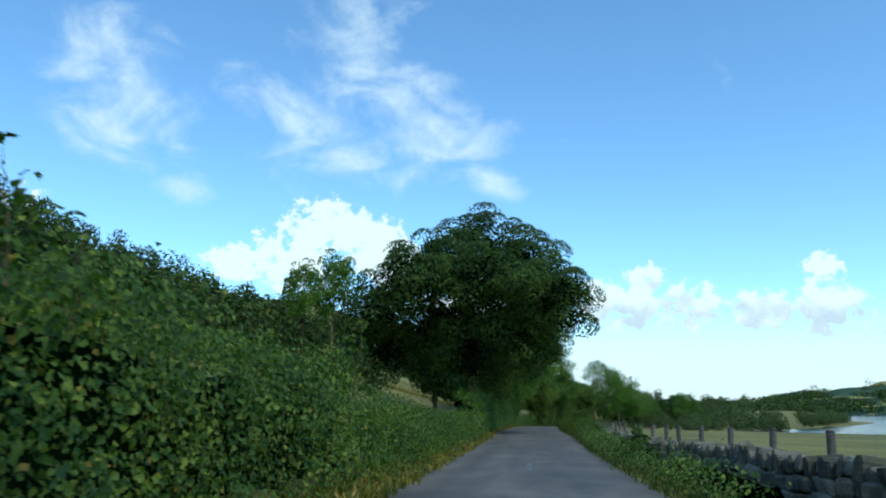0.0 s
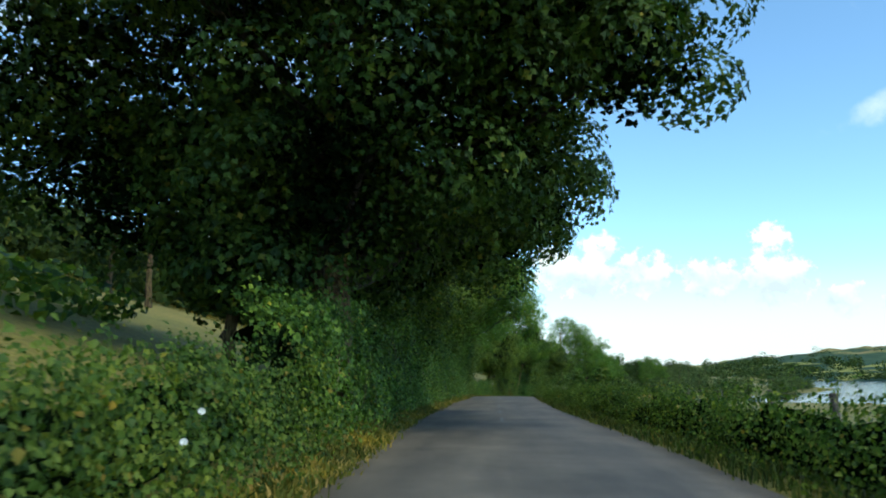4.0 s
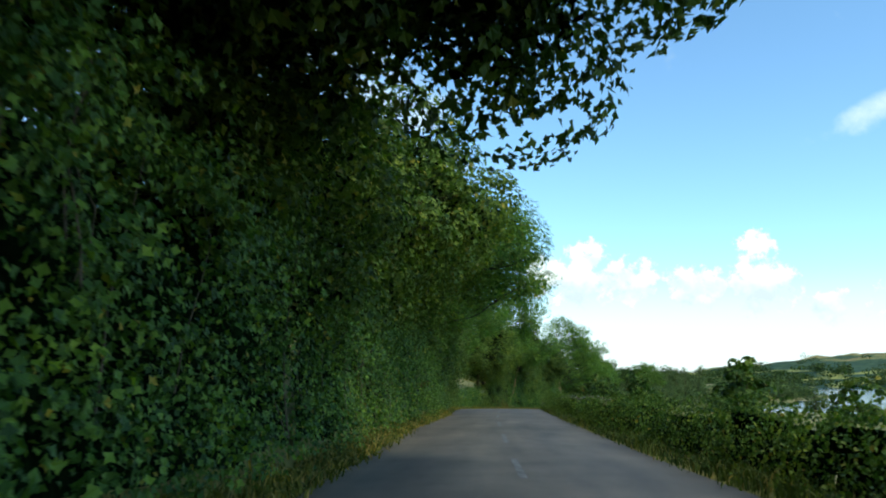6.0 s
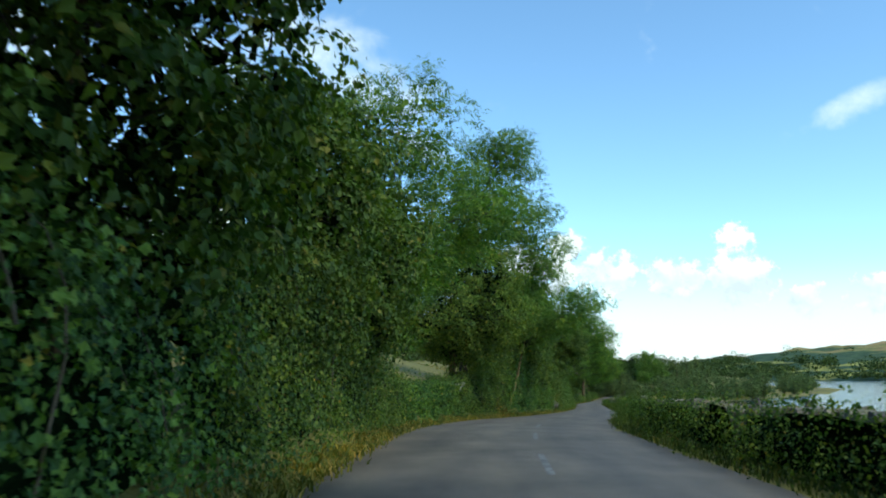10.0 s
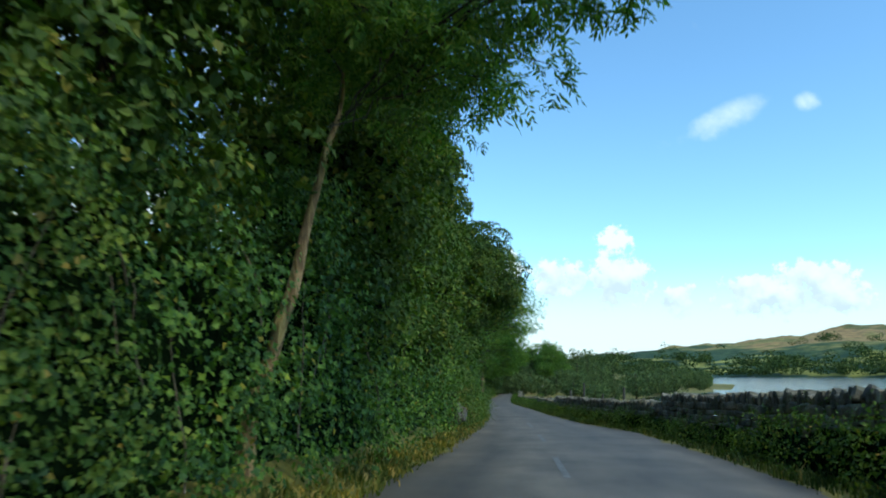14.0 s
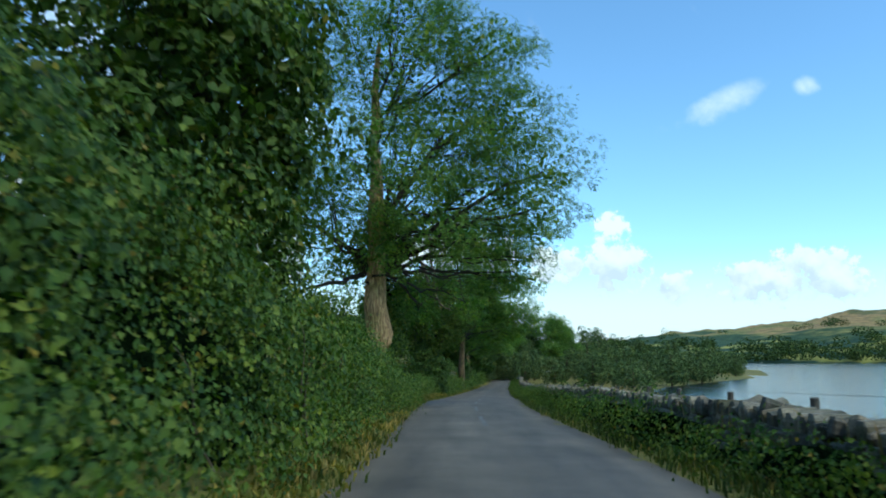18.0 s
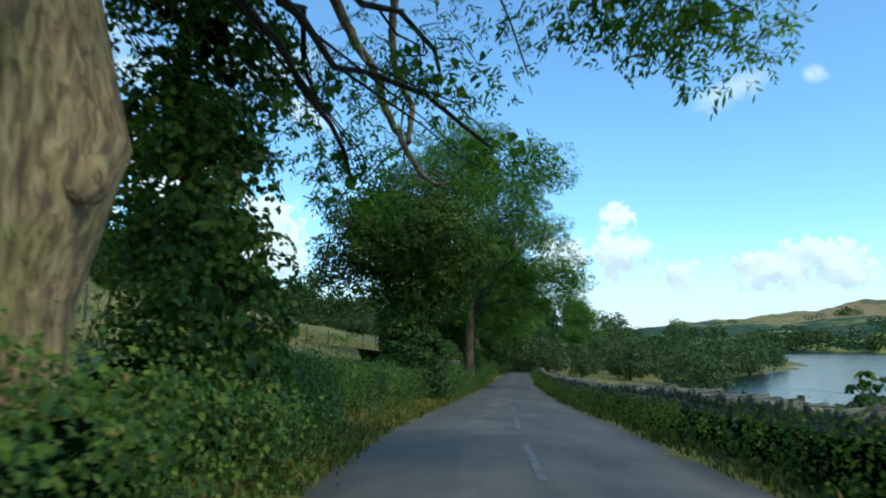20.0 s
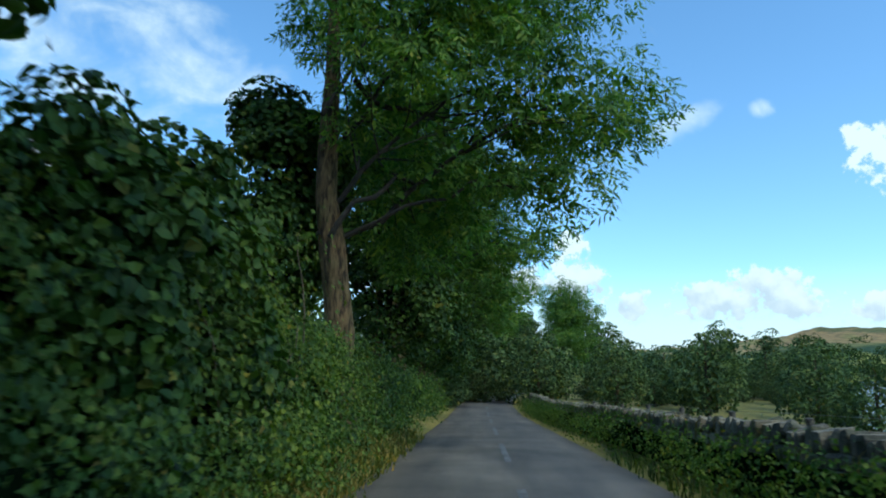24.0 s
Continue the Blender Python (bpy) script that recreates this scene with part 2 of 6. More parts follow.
def asphalt_material():
    """Worn lane: grit, smooth wheel tracks, dirty edges, old patches. u runs across, v along in metres."""
    mat, nodes, links, bsdf = material("asphalt")
    uv = nodes.new("ShaderNodeUVMap")
    sep = nodes.new("ShaderNodeSeparateXYZ")
    links.new(uv.outputs[0], sep.inputs[0])
    track = ramp_node(nodes, links, sep.outputs[0], [(0.0, (0.78, 0.72, 0.6)), (0.07, (1.0, 0.98, 0.95)), (0.2, (0.86, 0.86, 0.87)), (0.38, (1.08, 1.08, 1.08)), (0.55, (0.9, 0.9, 0.91)), (0.72, (0.84, 0.84, 0.86)), (0.9, (1.02, 1.0, 0.97)), (1.0, (0.75, 0.7, 0.6))])
    mp = nodes.new("ShaderNodeMapping")
    mp.inputs["Scale"].default_value = (5.0, 0.16, 1)
    links.new(uv.outputs[0], mp.inputs["Vector"])
    ns = nodes.new("ShaderNodeTexNoise")
    ns.inputs["Scale"].default_value, ns.inputs["Detail"].default_value = 1.6, 7
    links.new(mp.outputs[0], ns.inputs["Vector"])
    streak = ramp_node(nodes, links, ns.outputs["Fac"], [(0.32, (0.72, 0.72, 0.74)), (0.5, (1.0, 1.0, 1.0)), (0.68, (1.2, 1.19, 1.16))])
    nl = noise_node(nodes, links, 0.55, 6)
    base = ramp_node(nodes, links, nl.outputs["Fac"], [(0.32, (0.09, 0.076, 0.058)), (0.55, (0.138, 0.116, 0.089)), (0.72, (0.182, 0.154, 0.12))])
    nf = noise_node(nodes, links, 95, 5)
    grit = ramp_node(nodes, links, nf.outputs["Fac"], [(0.3, (0.6, 0.6, 0.6)), (0.7, (1.35, 1.35, 1.35))])
    col = mix_color(nodes, links, base.outputs[0], track.outputs[0], 1.0, "MULTIPLY")
    col = mix_color(nodes, links, col, streak.outputs[0], 1.0, "MULTIPLY")
    col = mix_color(nodes, links, col, grit.outputs[0], 1.0, "MULTIPLY")
    links.new(col, bsdf.inputs["Base Color"])
    bsdf.inputs["Roughness"].default_value = 0.72
    add_bump(nodes, links, bsdf, nf.outputs["Fac"], 0.5, 0.006)
    return mat


ASPHALT = asphalt_material()
FIELD = simple("field_grass", [(0.3, (0.10, 0.105, 0.014)), (0.5, (0.185, 0.16, 0.024)), (0.7, (0.29, 0.22, 0.042))], 0.09, 0.95, 0.6, 0.05, 8, 6)
# near-black colour standing in for shade inside hedges and crowns
PAINTED_SHADE = simple("painted_inner_shade", [(0.35, (0.004, 0.008, 0.003)), (0.7, (0.012, 0.022, 0.007))], 6, 1.0, 1.0, 0.1, 8)
PAINTED_SHADE.node_tree.nodes["Principled BSDF"].inputs["Specular IOR Level"].default_value = 0.0
def bark_material(name, k, groove_c):
    """Ridged bark: grooves run up the trunk, lichen and moss in patches."""
    mat, nodes, links, bsdf = material(name)
    tc = nodes.new("ShaderNodeTexCoord")
    mp = nodes.new("ShaderNodeMapping")
    mp.inputs["Scale"].default_value = (10, 10, 2.2)
    links.new(tc.outputs["Object"], mp.inputs["Vector"])
    ng = nodes.new("ShaderNodeTexNoise")
    ng.inputs["Scale"].default_value, ng.inputs["Detail"].default_value, ng.inputs["Distortion"].default_value = 1.6, 8, 0.6
    links.new(mp.outputs[0], ng.inputs["Vector"])
    groove = ramp_node(nodes, links, ng.outputs["Fac"], [(p, tuple(q * k for q in c)) for p, c in ((0.36, groove_c), (0.46, (0.2, 0.122, 0.052)), (0.6, (0.35, 0.225, 0.1)), (0.75, (0.43, 0.305, 0.155)))])
    nm = noise_node(nodes, links, 1.1, 5)
    moss = ramp_node(nodes, links, nm.outputs["Fac"], [(0.4, (0.62, 0.72, 0.5)), (0.55, (1, 1, 1)), (0.7, (1.2, 1.12, 1.0))])
    links.new(mix_color(nodes, links, groove.outputs[0], moss.outputs[0], 1.0, "MULTIPLY"), bsdf.inputs["Base Color"])
    bsdf.inputs["Roughness"].default_value = 0.95
    add_bump(nodes, links, bsdf, ng.outputs["Fac"], 1.0, 0.05)
    return mat


BARK = bark_material("bark", 1.3, (0.12, 0.075, 0.035))
BROWN_BARK = bark_material("brown_bark", 0.5, (0.045, 0.027, 0.013))
DEAD_BOUGH = simple("grey_dead_bough", [(0.35, (0.09, 0.066, 0.043)), (0.65, (0.25, 0.19, 0.125))], 7, 0.95, 0.6, 0.02, 6, 30)
STEM = simple("bare_stem", [(0.3, (0.07, 0.052, 0.03)), (0.7, (0.19, 0.145, 0.09))], 9, 0.9, 0.3, 0.004)
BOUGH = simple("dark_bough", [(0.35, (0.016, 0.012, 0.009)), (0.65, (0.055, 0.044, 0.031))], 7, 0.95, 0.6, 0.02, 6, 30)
def stone_material():
    """Drystone: tone by stone, lichen patches, fine grain."""
    mat, nodes, links, bsdf = material("drystone")
    geo, info = nodes.new("ShaderNodeNewGeometry"), nodes.new("ShaderNodeObjectInfo")
    add = nodes.new("ShaderNodeMath")
    add.operation = "ADD"
    links.new(geo.outputs["Random Per Island"], add.inputs[0])
    links.new(info.outputs["Random"], add.inputs[1])
    fr = nodes.new("ShaderNodeMath")
    fr.operation = "FRACT"
    links.new(add.outputs[0], fr.inputs[0])
    tone = ramp_node(nodes, links, fr.outputs[0], [(0, (0.085, 0.073, 0.054)), (0.4, (0.165, 0.142, 0.105)), (0.75, (0.26, 0.225, 0.165)), (1.0, (0.20, 0.15, 0.092))])
    tc = nodes.new("ShaderNodeNewGeometry")
    nz, nf = nodes.new("ShaderNodeTexNoise"), nodes.new("ShaderNodeTexNoise")
    for q, sc in ((nz, 3.5), (nf, 38.0)):
        q.inputs["Scale"].default_value, q.inputs["Detail"].default_value = sc, 7
        links.new(tc.outputs["Position"], q.inputs["Vector"])
    lich = ramp_node(nodes, links, nz.outputs["Fac"], [(0.38, (0.5, 0.55, 0.42)), (0.52, (1, 1, 1)), (0.66, (1.45, 1.4, 1.25))])
    grain = ramp_node(nodes, links, nf.outputs["Fac"], [(0.3, (0.6, 0.6, 0.6)), (0.7, (1.25, 1.25, 1.25))])
    col = mix_color(nodes, links, mix_color(nodes, links, tone.outputs[0], lich.outputs[0], 1.0, "MULTIPLY"), grain.outputs[0], 1.0, "MULTIPLY")
    links.new(col, bsdf.inputs["Base Color"])
    bsdf.inputs["Roughness"].default_value = 0.92
    add_bump(nodes, links, bsdf, nf.outputs["Fac"], 0.7, 0.012)
    return mat


STONE = stone_material()
POST_WOOD = simple("weathered_post", [(0.3, (0.06, 0.05, 0.04)), (0.7, (0.15, 0.13, 0.105))], 5, 0.9, 0.5, 0.01, 6, 40)
PAINT = simple("road_paint", [(0.4, (0.085, 0.082, 0.076)), (0.66, (0.215, 0.21, 0.2))], 7, 0.7, 0.2, 0.003)
def hill_material():
    """Far fells: woods low down, bright pasture patches, tawny bracken and heath above."""
    mat, nodes, links, bsdf = material("far_hill")
    geo = nodes.new("ShaderNodeNewGeometry")
    sep = nodes.new("ShaderNodeSeparateXYZ")
    links.new(geo.outputs["Position"], sep.inputs[0])
    mp = nodes.new("ShaderNodeMapping")
    mp.inputs["Scale"].default_value = (0.009, 0.009, 0.04)
    links.new(geo.outputs["Position"], mp.inputs["Vector"])
    na = nodes.new("ShaderNodeTexNoise")
    na.inputs["Scale"].default_value, na.inputs["Detail"].default_value = 1.0, 6
    links.new(mp.outputs[0], na.inputs["Vector"])
    hgt = nodes.new("ShaderNodeMath")
    hgt.operation = "MULTIPLY_ADD"
    links.new(sep.outputs[2], hgt.inputs[0])
    hgt.inputs[1].default_value, hgt.inputs[2].default_value = 1 / 95.0, 0.08
    mixv = nodes.new("ShaderNodeMath")
    mixv.operation = "MULTIPLY_ADD"
    links.new(na.outputs["Fac"], mixv.inputs[0])
    mixv.inputs[1].default_value = 1.3
    lift = nodes.new("ShaderNodeMath")
    lift.operation = "SUBTRACT"
    links.new(hgt.outputs[0], lift.inputs[0])
    lift.inputs[1].default_value = 0.6
    links.new(lift.outputs[0], mixv.inputs[2])
    wood_c, field_c, heath_c = (0.04, 0.075, 0.05), (0.30, 0.29, 0.08), (0.33, 0.22, 0.10)
    land_c = ramp_node(nodes, links, mixv.outputs[0], [(0.0, wood_c), (0.13, wood_c), (0.17, field_c), (0.22, field_c), (0.26, wood_c), (0.48, (0.07, 0.10, 0.045)), (0.58, (0.26, 0.23, 0.08)), (0.68, heath_c), (0.85, heath_c), (0.95, (0.16, 0.15, 0.06))])
    nf = nodes.new("ShaderNodeTexNoise")
    nf.inputs["Scale"].default_value, nf.inputs["Detail"].default_value = 0.07, 7
    links.new(geo.outputs["Position"], nf.inputs["Vector"])
    mott = ramp_node(nodes, links, nf.outputs["Fac"], [(0.35, (0.62, 0.68, 0.7)), (0.65, (1.25, 1.2, 1.1))])
    links.new(mix_color(nodes, links, land_c.outputs[0], mott.outputs[0], 1.0, "MULTIPLY"), bsdf.inputs["Base Color"])
    bsdf.inputs["Roughness"].default_value = 1.0
    bsdf.inputs["Specular IOR Level"].default_value = 0.1
    add_bump(nodes, links, bsdf, nf.outputs["Fac"], 0.7, 4.0)
    return mat


HILL = hill_material()

water, nodes, links, bsdf = material("lake_water")
bsdf.inputs["Base Color"].default_value = (0.02, 0.035, 0.045, 1)
bsdf.inputs["Roughness"].default_value = 0.12
nz = noise_node(nodes, links, 0.9, 4)
add_bump(nodes, links, bsdf, nz.outputs["Fac"], 0.6, 0.12)
WATER = water

# ---- ground, lane, water ----
ts = np.r_[np.arange(-6, 34, 0.125), np.arange(34, 48.9, 0.5)]
us = np.r_[np.linspace(-70, -12, 18), np.linspace(-11, -3.4, 20), np.linspace(-3.2, 4.6, 44), np.linspace(5, 14, 10), np.linspace(16, 52, 10)]
lx, ly, _, ldx, ldy = line(ts)
gx, gy = lx[:, None] + us[None] * ldy[:, None], ly[:, None] - us[None] * ldx[:, None]
gz = land(gx, gy)
gz += 0.05 * np.array([[noise.noise((a * 0.9, b * 0.9, 0)) for a, b in zip(ra, rb)] for ra, rb in zip(gx, gy)]) * (np.abs(us) > 3.4)[None]
near_v = np.stack([gx, gy, gz], 2).reshape(-1, 3)
near_f = grid_faces(len(ts), len(us))[:, ::-1]
ax = np.r_[-3000, -2200, -1500, -1000, -700, np.arange(-520, 420, 14.0), np.arange(420, 1000, 60), 1300, 1700, 2300, 3000]
ay = np.r_[-2500, -1500, -800, -400, np.arange(-200, 520, 14.0), np.arange(520, 1100, 60), 1400, 1900, 2600, 3400]
fx, fy = np.meshgrid(ax, ay, indexing="ij")
ft, fu, _ = nearest(fx, fy)
fz = land(fx, fy)
inside = ((fu > -66) & (fu < 49) & (ft > -5.9) & (ft < 48)).reshape(fx.shape)
fz = np.where(inside, fz - 1.2, fz - 0.05)
far_v = np.stack([fx, fy, fz], 2).reshape(-1, 3)
far_f = grid_faces(len(ax), len(ay)) + len(near_v)
ground = thing_np("ground", np.r_[near_v, far_v], np.r_[near_f, far_f], FIELD, smooth=True)
tagged(ground, "rough grassland sloping from a wooded hillside down to a lake", "ground", kind="structure")

rows_v = []
ws = np.linspace(0, 1, 13)
tr_ = np.arange(-6, 48.9, 0.1)
for t in tr_:
    a, b = edge_left(t) + 0.05 * noise.noise((t * 6, 0, 0)), edge_right(t) + 0.05 * noise.noise((t * 6, 5, 0))
    for w in ws:
        p = place(t, a + (b - a) * w, 0.0 + 0.03 * (1 - (2 * w - 1) ** 2) - 0.02)
        rows_v.append(p[:])
lane = thing_np("road", rows_v, grid_faces(len(tr_), len(ws))[:, ::-1], ASPHALT, smooth=True)
lane_uv = lane.data.uv_layers.new(name="lane")
li = np.empty(len(lane.data.loops), np.int32)
lane.data.loops.foreach_get("vertex_index", li)
lane_uv.data.foreach_set("uv", np.stack([ws[li % 13], np.interp(tr_, LT, LS)[li // 13]], 1).astype(np.float32).ravel())
tagged(lane, "narrow worn grey asphalt lane between hedge and wall", "road", kind="structure")

lake = thing_np("lake", [(60, 120, LAKE_Z), (4000, -800, LAKE_Z), (4000, 3800, LAKE_Z), (60, 3800, LAKE_Z)], [[0, 1, 2, 3]], WATER)
tagged(lake, "pale rippled lake reflecting the evening sky", "lake", kind="structure")

# hills across the water
HC = (30.0, 120.0)
haz = np.radians(np.arange(-14, 150, 0.25))
hr = np.array([850, 900, 950, 1000, 1060, 1120, 1180, 1240, 1300, 1350, 1400, 1450, 1500, 1560, 1650, 1750, 2100, 2600])
PROFILE = ([-14, 0, 8, 14, 20, 24, 28, 32, 36, 40, 44, 48, 55, 65, 80, 100, 150], [30, 30, 24, 22, 16, 20, 38, 46, 52, 64, 80, 78, 80, 70, 60, 50, 30])


def fell(x, y):
    """Height of the far fells: a wooded rise, then craggy tops."""
    a, r = math.degrees(math.atan2(x - HC[0], y - HC[1])), math.hypot(x - HC[0], y - HC[1])
    s = float(np.interp(r, [850, 980, 1120, 1300, 1500, 1750, 2100, 2600], [0.0, 0.22, 0.5, 0.8, 1.0, 0.95, 0.8, 0.5]))
    crag = noise.fractal((x * 0.006, y * 0.006, 3), 0.7, 2.0, 5) * 9 + abs(noise.fractal((x * 0.021, y * 0.021, 7), 0.9, 2.1, 4)) * 5.5 * s
    return LAKE_Z - 3 + float(np.interp(a, *PROFILE)) * s * 1.04 + s * crag + (4 if s > 0 else 0)


hv = []
for a in haz:
    for r in hr:
        x, y = HC[0] + r * math.sin(a), HC[1] + r * math.cos(a)
        hv.append((x, y, fell(x, y)))
hills = thing_np("hills", hv, grid_faces(len(haz), len(hr)), HILL, smooth=True)
tagged(hills, "distant fells with woods and sunlit bracken across the lake", "hills", kind="structure")

# ---- sky with clouds: a far dome, clear between the clouds ----
def cloud_material():
    mat, nodes, links, bsdf = material("cloud")
    nodes.remove(bsdf)
    tc = nodes.new("ShaderNodeTexCoord")
    nrm = nodes.new("ShaderNodeVectorMath")
    nrm.operation = "NORMALIZE"
    links.new(tc.outputs["Object"], nrm.inputs[0])
    sep = nodes.new("ShaderNodeSeparateXYZ")
    links.new(nrm.outputs[0], sep.inputs[0])

    def op(kind, a, b=None, clamp=False):
        m = nodes.new("ShaderNodeMath")
        m.operation, m.use_clamp = kind, clamp
        for i, v in enumerate((a, b)):
            if v is None:
                continue
            if isinstance(v, (int, float)):
                m.inputs[i].default_value = v
            else:
                links.new(v, m.inputs[i])
        return m.outputs[0]

    az = op("MULTIPLY", op("ARCTAN2", sep.outputs[0], sep.outputs[1]), 180 / math.pi)
    el = op("MULTIPLY", op("ARCSINE", sep.outputs[2]), 180 / math.pi)

    def field(blobs):
        total, low_side = None, None
        for a, e, w, h, *tilt in blobs:
            c, s = math.cos(radians(sum(tilt))), math.sin(radians(sum(tilt)))
            x, y = op("SUBTRACT", az, a), op("SUBTRACT", el, e)
            dx = op("DIVIDE", op("ADD", op("MULTIPLY", x, c), op("MULTIPLY", y, s)), w)
            dy = op("DIVIDE", op("SUBTRACT", op("MULTIPLY", y, c), op("MULTIPLY", x, s)), h)
            d = op("SUBTRACT", 1.0, op("ADD", op("MULTIPLY", dx, dx), op("MULTIPLY", dy, dy)))
            d = op("MAXIMUM", d, -1.5)
            rise = op("SUBTRACT", d, op("MULTIPLY", dy, -0.9))
            low_side = rise if low_side is None else op("MAXIMUM", low_side, rise)
            total = d if total is None else op("MAXIMUM", total, d)
        return total, op("SUBTRACT", low_side, op("ADD", total, 0.25))

    nz = nodes.new("ShaderNodeTexNoise")
    nz.inputs["Scale"].default_value, nz.inputs["Detail"].default_value, nz.inputs["Roughness"].default_value = 22, 8, 0.55
    links.new(nrm.outputs[0], nz.inputs["Vector"])
    n2 = nodes.new("ShaderNodeTexNoise")
    n2.inputs["Scale"].default_value, n2.inputs["Detail"].default_value, n2.inputs["Roughness"].default_value = 70, 7, 0.6
    links.new(nrm.outputs[0], n2.inputs["Vector"])
    n1 = op("ADD", op("SUBTRACT", nz.outputs["Fac"], 0.5), op("MULTIPLY", op("SUBTRACT", n2.outputs["Fac"], 0.5), 0.9))
    heaps, under = field(CUMULUS)
    dens = op("ADD", heaps, op("MULTIPLY", n1, 3.6))
    solid = nodes.new("ShaderNodeMapRange")
    solid.interpolation_type = "SMOOTHSTEP"
    solid.inputs["From Min"].default_value, solid.inputs["From Max"].default_value = -0.05, 0.6
    links.new(dens, solid.inputs["Value"])
    # thin streaks
    mp = nodes.new("ShaderNodeMapping")
    mp.inputs["Rotation"].default_value = (0.2, 0.4, 0.7)
    mp.inputs["Scale"].default_value = (6, 9, 11)
    links.new(nrm.outputs[0], mp.inputs["Vector"])
    nw = nodes.new("ShaderNodeTexNoise")
    nw.inputs["Scale"].default_value, nw.inputs["Detail"].default_value, nw.inputs["Distortion"].default_value = 1.3, 9, 0.9
    links.new(mp.outputs[0], nw.inputs["Vector"])
    veil = op("ADD", op("ADD", field(WISPS)[0], op("MULTIPLY", op("SUBTRACT", nw.outputs["Fac"], 0.5), 6.0)), op("MULTIPLY", op("SUBTRACT", n2.outputs["Fac"], 0.5), 1.2))
    thin = nodes.new("ShaderNodeMapRange")
    thin.interpolation_type = "SMOOTHSTEP"
    thin.inputs["From Min"].default_value, thin.inputs["From Max"].default_value = -0.6, 2.8
    thin.inputs["To Max"].default_value = 1.0
    links.new(veil, thin.inputs["Value"])
    # bright haze low over the hills
    low = nodes.new("ShaderNodeMapRange")
    low.interpolation_type = "SMOOTHSTEP"
    low.inputs["From Min"].default_value, low.inputs["From Max"].default_value = 8.5, 1.5
    low.inputs["To Max"].default_value = 0.9
    links.new(el, low.inputs["Value"])
    alpha = op("MAXIMUM", op("MAXIMUM", solid.outputs[0], thin.outputs[0]), low.outputs[0])
    # shading painted into the glow: billow tops as if lit from above, undersides grey
    up = nodes.new("ShaderNodeVectorMath")
    up.operation = "ADD"
    up.inputs[1].default_value = (0, 0, 0.016)
    links.new(nrm.outputs[0], up.inputs[0])
    nu = nodes.new("ShaderNodeTexNoise")
    nu.inputs["Scale"].default_value, nu.inputs["Detail"].default_value, nu.inputs["Roughness"].default_value = 22, 4, 0.5
    links.new(up.outputs[0], nu.inputs["Vector"])
    lit = op("ADD", op("MULTIPLY", op("SUBTRACT", nz.outputs["Fac"], nu.outputs["Fac"]), 2.4), op("MULTIPLY", under, 0.3))
    tone = ramp_node(nodes, links, op("ADD", lit, 0.5, True), [(0.1, (0.78, 0.80, 0.86)), (0.36, (0.9, 0.9, 0.92)), (0.54, (1.0, 0.98, 0.95)), (0.8, (1.08, 1.07, 1.04))])
    tone_c = mix_color(nodes, links, (0.97, 0.98, 1.0), tone.outputs[0], solid.outputs[0])
    em = nodes.new("ShaderNodeEmission")
    em.inputs["Strength"].default_value = CLOUD_LIGHT
    links.new(tone_c, em.inputs["Color"])
    tp = nodes.new("ShaderNodeBsdfTransparent")
    mx = nodes.new("ShaderNodeMixShader")
    links.new(alpha, mx.inputs[0])
    links.new(tp.outputs[0], mx.inputs[1])
    links.new(em.outputs[0], mx.inputs[2])
    links.new(mx.outputs[0], nodes["Material Output"].inputs["Surface"])
    return mat


CLOUD_LIGHT = 1.06
CUMULUS = [(-10.0, 14.0, 4.2, 2.8), (-17, 11.2, 3.2, 1.6), (-12.5, 11.5, 4.0, 2.6), (-5.0, 12.5, 3.2, 2.8), (1.7, 8.8, 3.6, 3.4),
           (16.2, 7.8, 4.4, 2.2), (15.7, 9.6, 2.0, 1.5), (19.0, 8.0, 2.3, 2.0), (12.8, 8.4, 2.2, 1.8), (24.2, 7.2, 2.4, 1.8), (29.0, 7.2, 2.6, 2.4), (28.4, 9.8, 1.5, 1.5), (33.3, 5.3, 1.6, 1.3),
           (41.2, 5.2, 6.2, 1.4), (42.3, 6.4, 3.2, 1.4), (38.6, 5.9, 2.5, 1.2), (49.8, 4.6, 3.2, 1.2), (50.2, 14.6, 2.0, 2.2), (49.0, 16.2, 1.0, 1.0), (-40, 13, 8, 4), (70, 10, 7, 3), (100, 12, 9, 4)]
WISPS = [(-1.5, 21.2, 5.6, 3.6), (-8.5, 20.4, 6.5, 3.0), (-13.5, 23.0, 6, 1.8, -20), (-6.5, 27.5, 9, 4.6, -55), (2.8, 19.0, 3.2, 1.4, -30), (-21.5, 16.6, 2.0, 1.1), (-27, 24.5, 6.5, 4.4, -50), (-28, 20.5, 5, 2.4), (37.4, 18.6, 3.0, 0.9, 18), (43, 19.0, 0.9, 0.6), (-50, 30, 12, 9)]
saz, sel_ = np.radians(np.arange(-180, 180.1, 3)), np.radians(np.r_[-1.5, 0, 1, 2, 4, 6, 9, 12, 16, 20, 25, 32, 40, 50, 62, 75, 89.5])
RS = 4300.0
sv = [(RS * math.sin(a) * math.cos(e), RS * math.cos(a) * math.cos(e), RS * math.sin(e)) for a in saz for e in sel_]
dome = thing_np("backdrop", sv, grid_faces(len(saz), len(sel_)), cloud_material(), smooth=True)
dome.location = (30, 120, -5)
tagged(dome, "bright white cumulus and thin streaks in a blue evening sky", "sky", kind="structure")
dome.visible_shadow = False


# ---- plants ----
rng = np.random.default_rng(7)


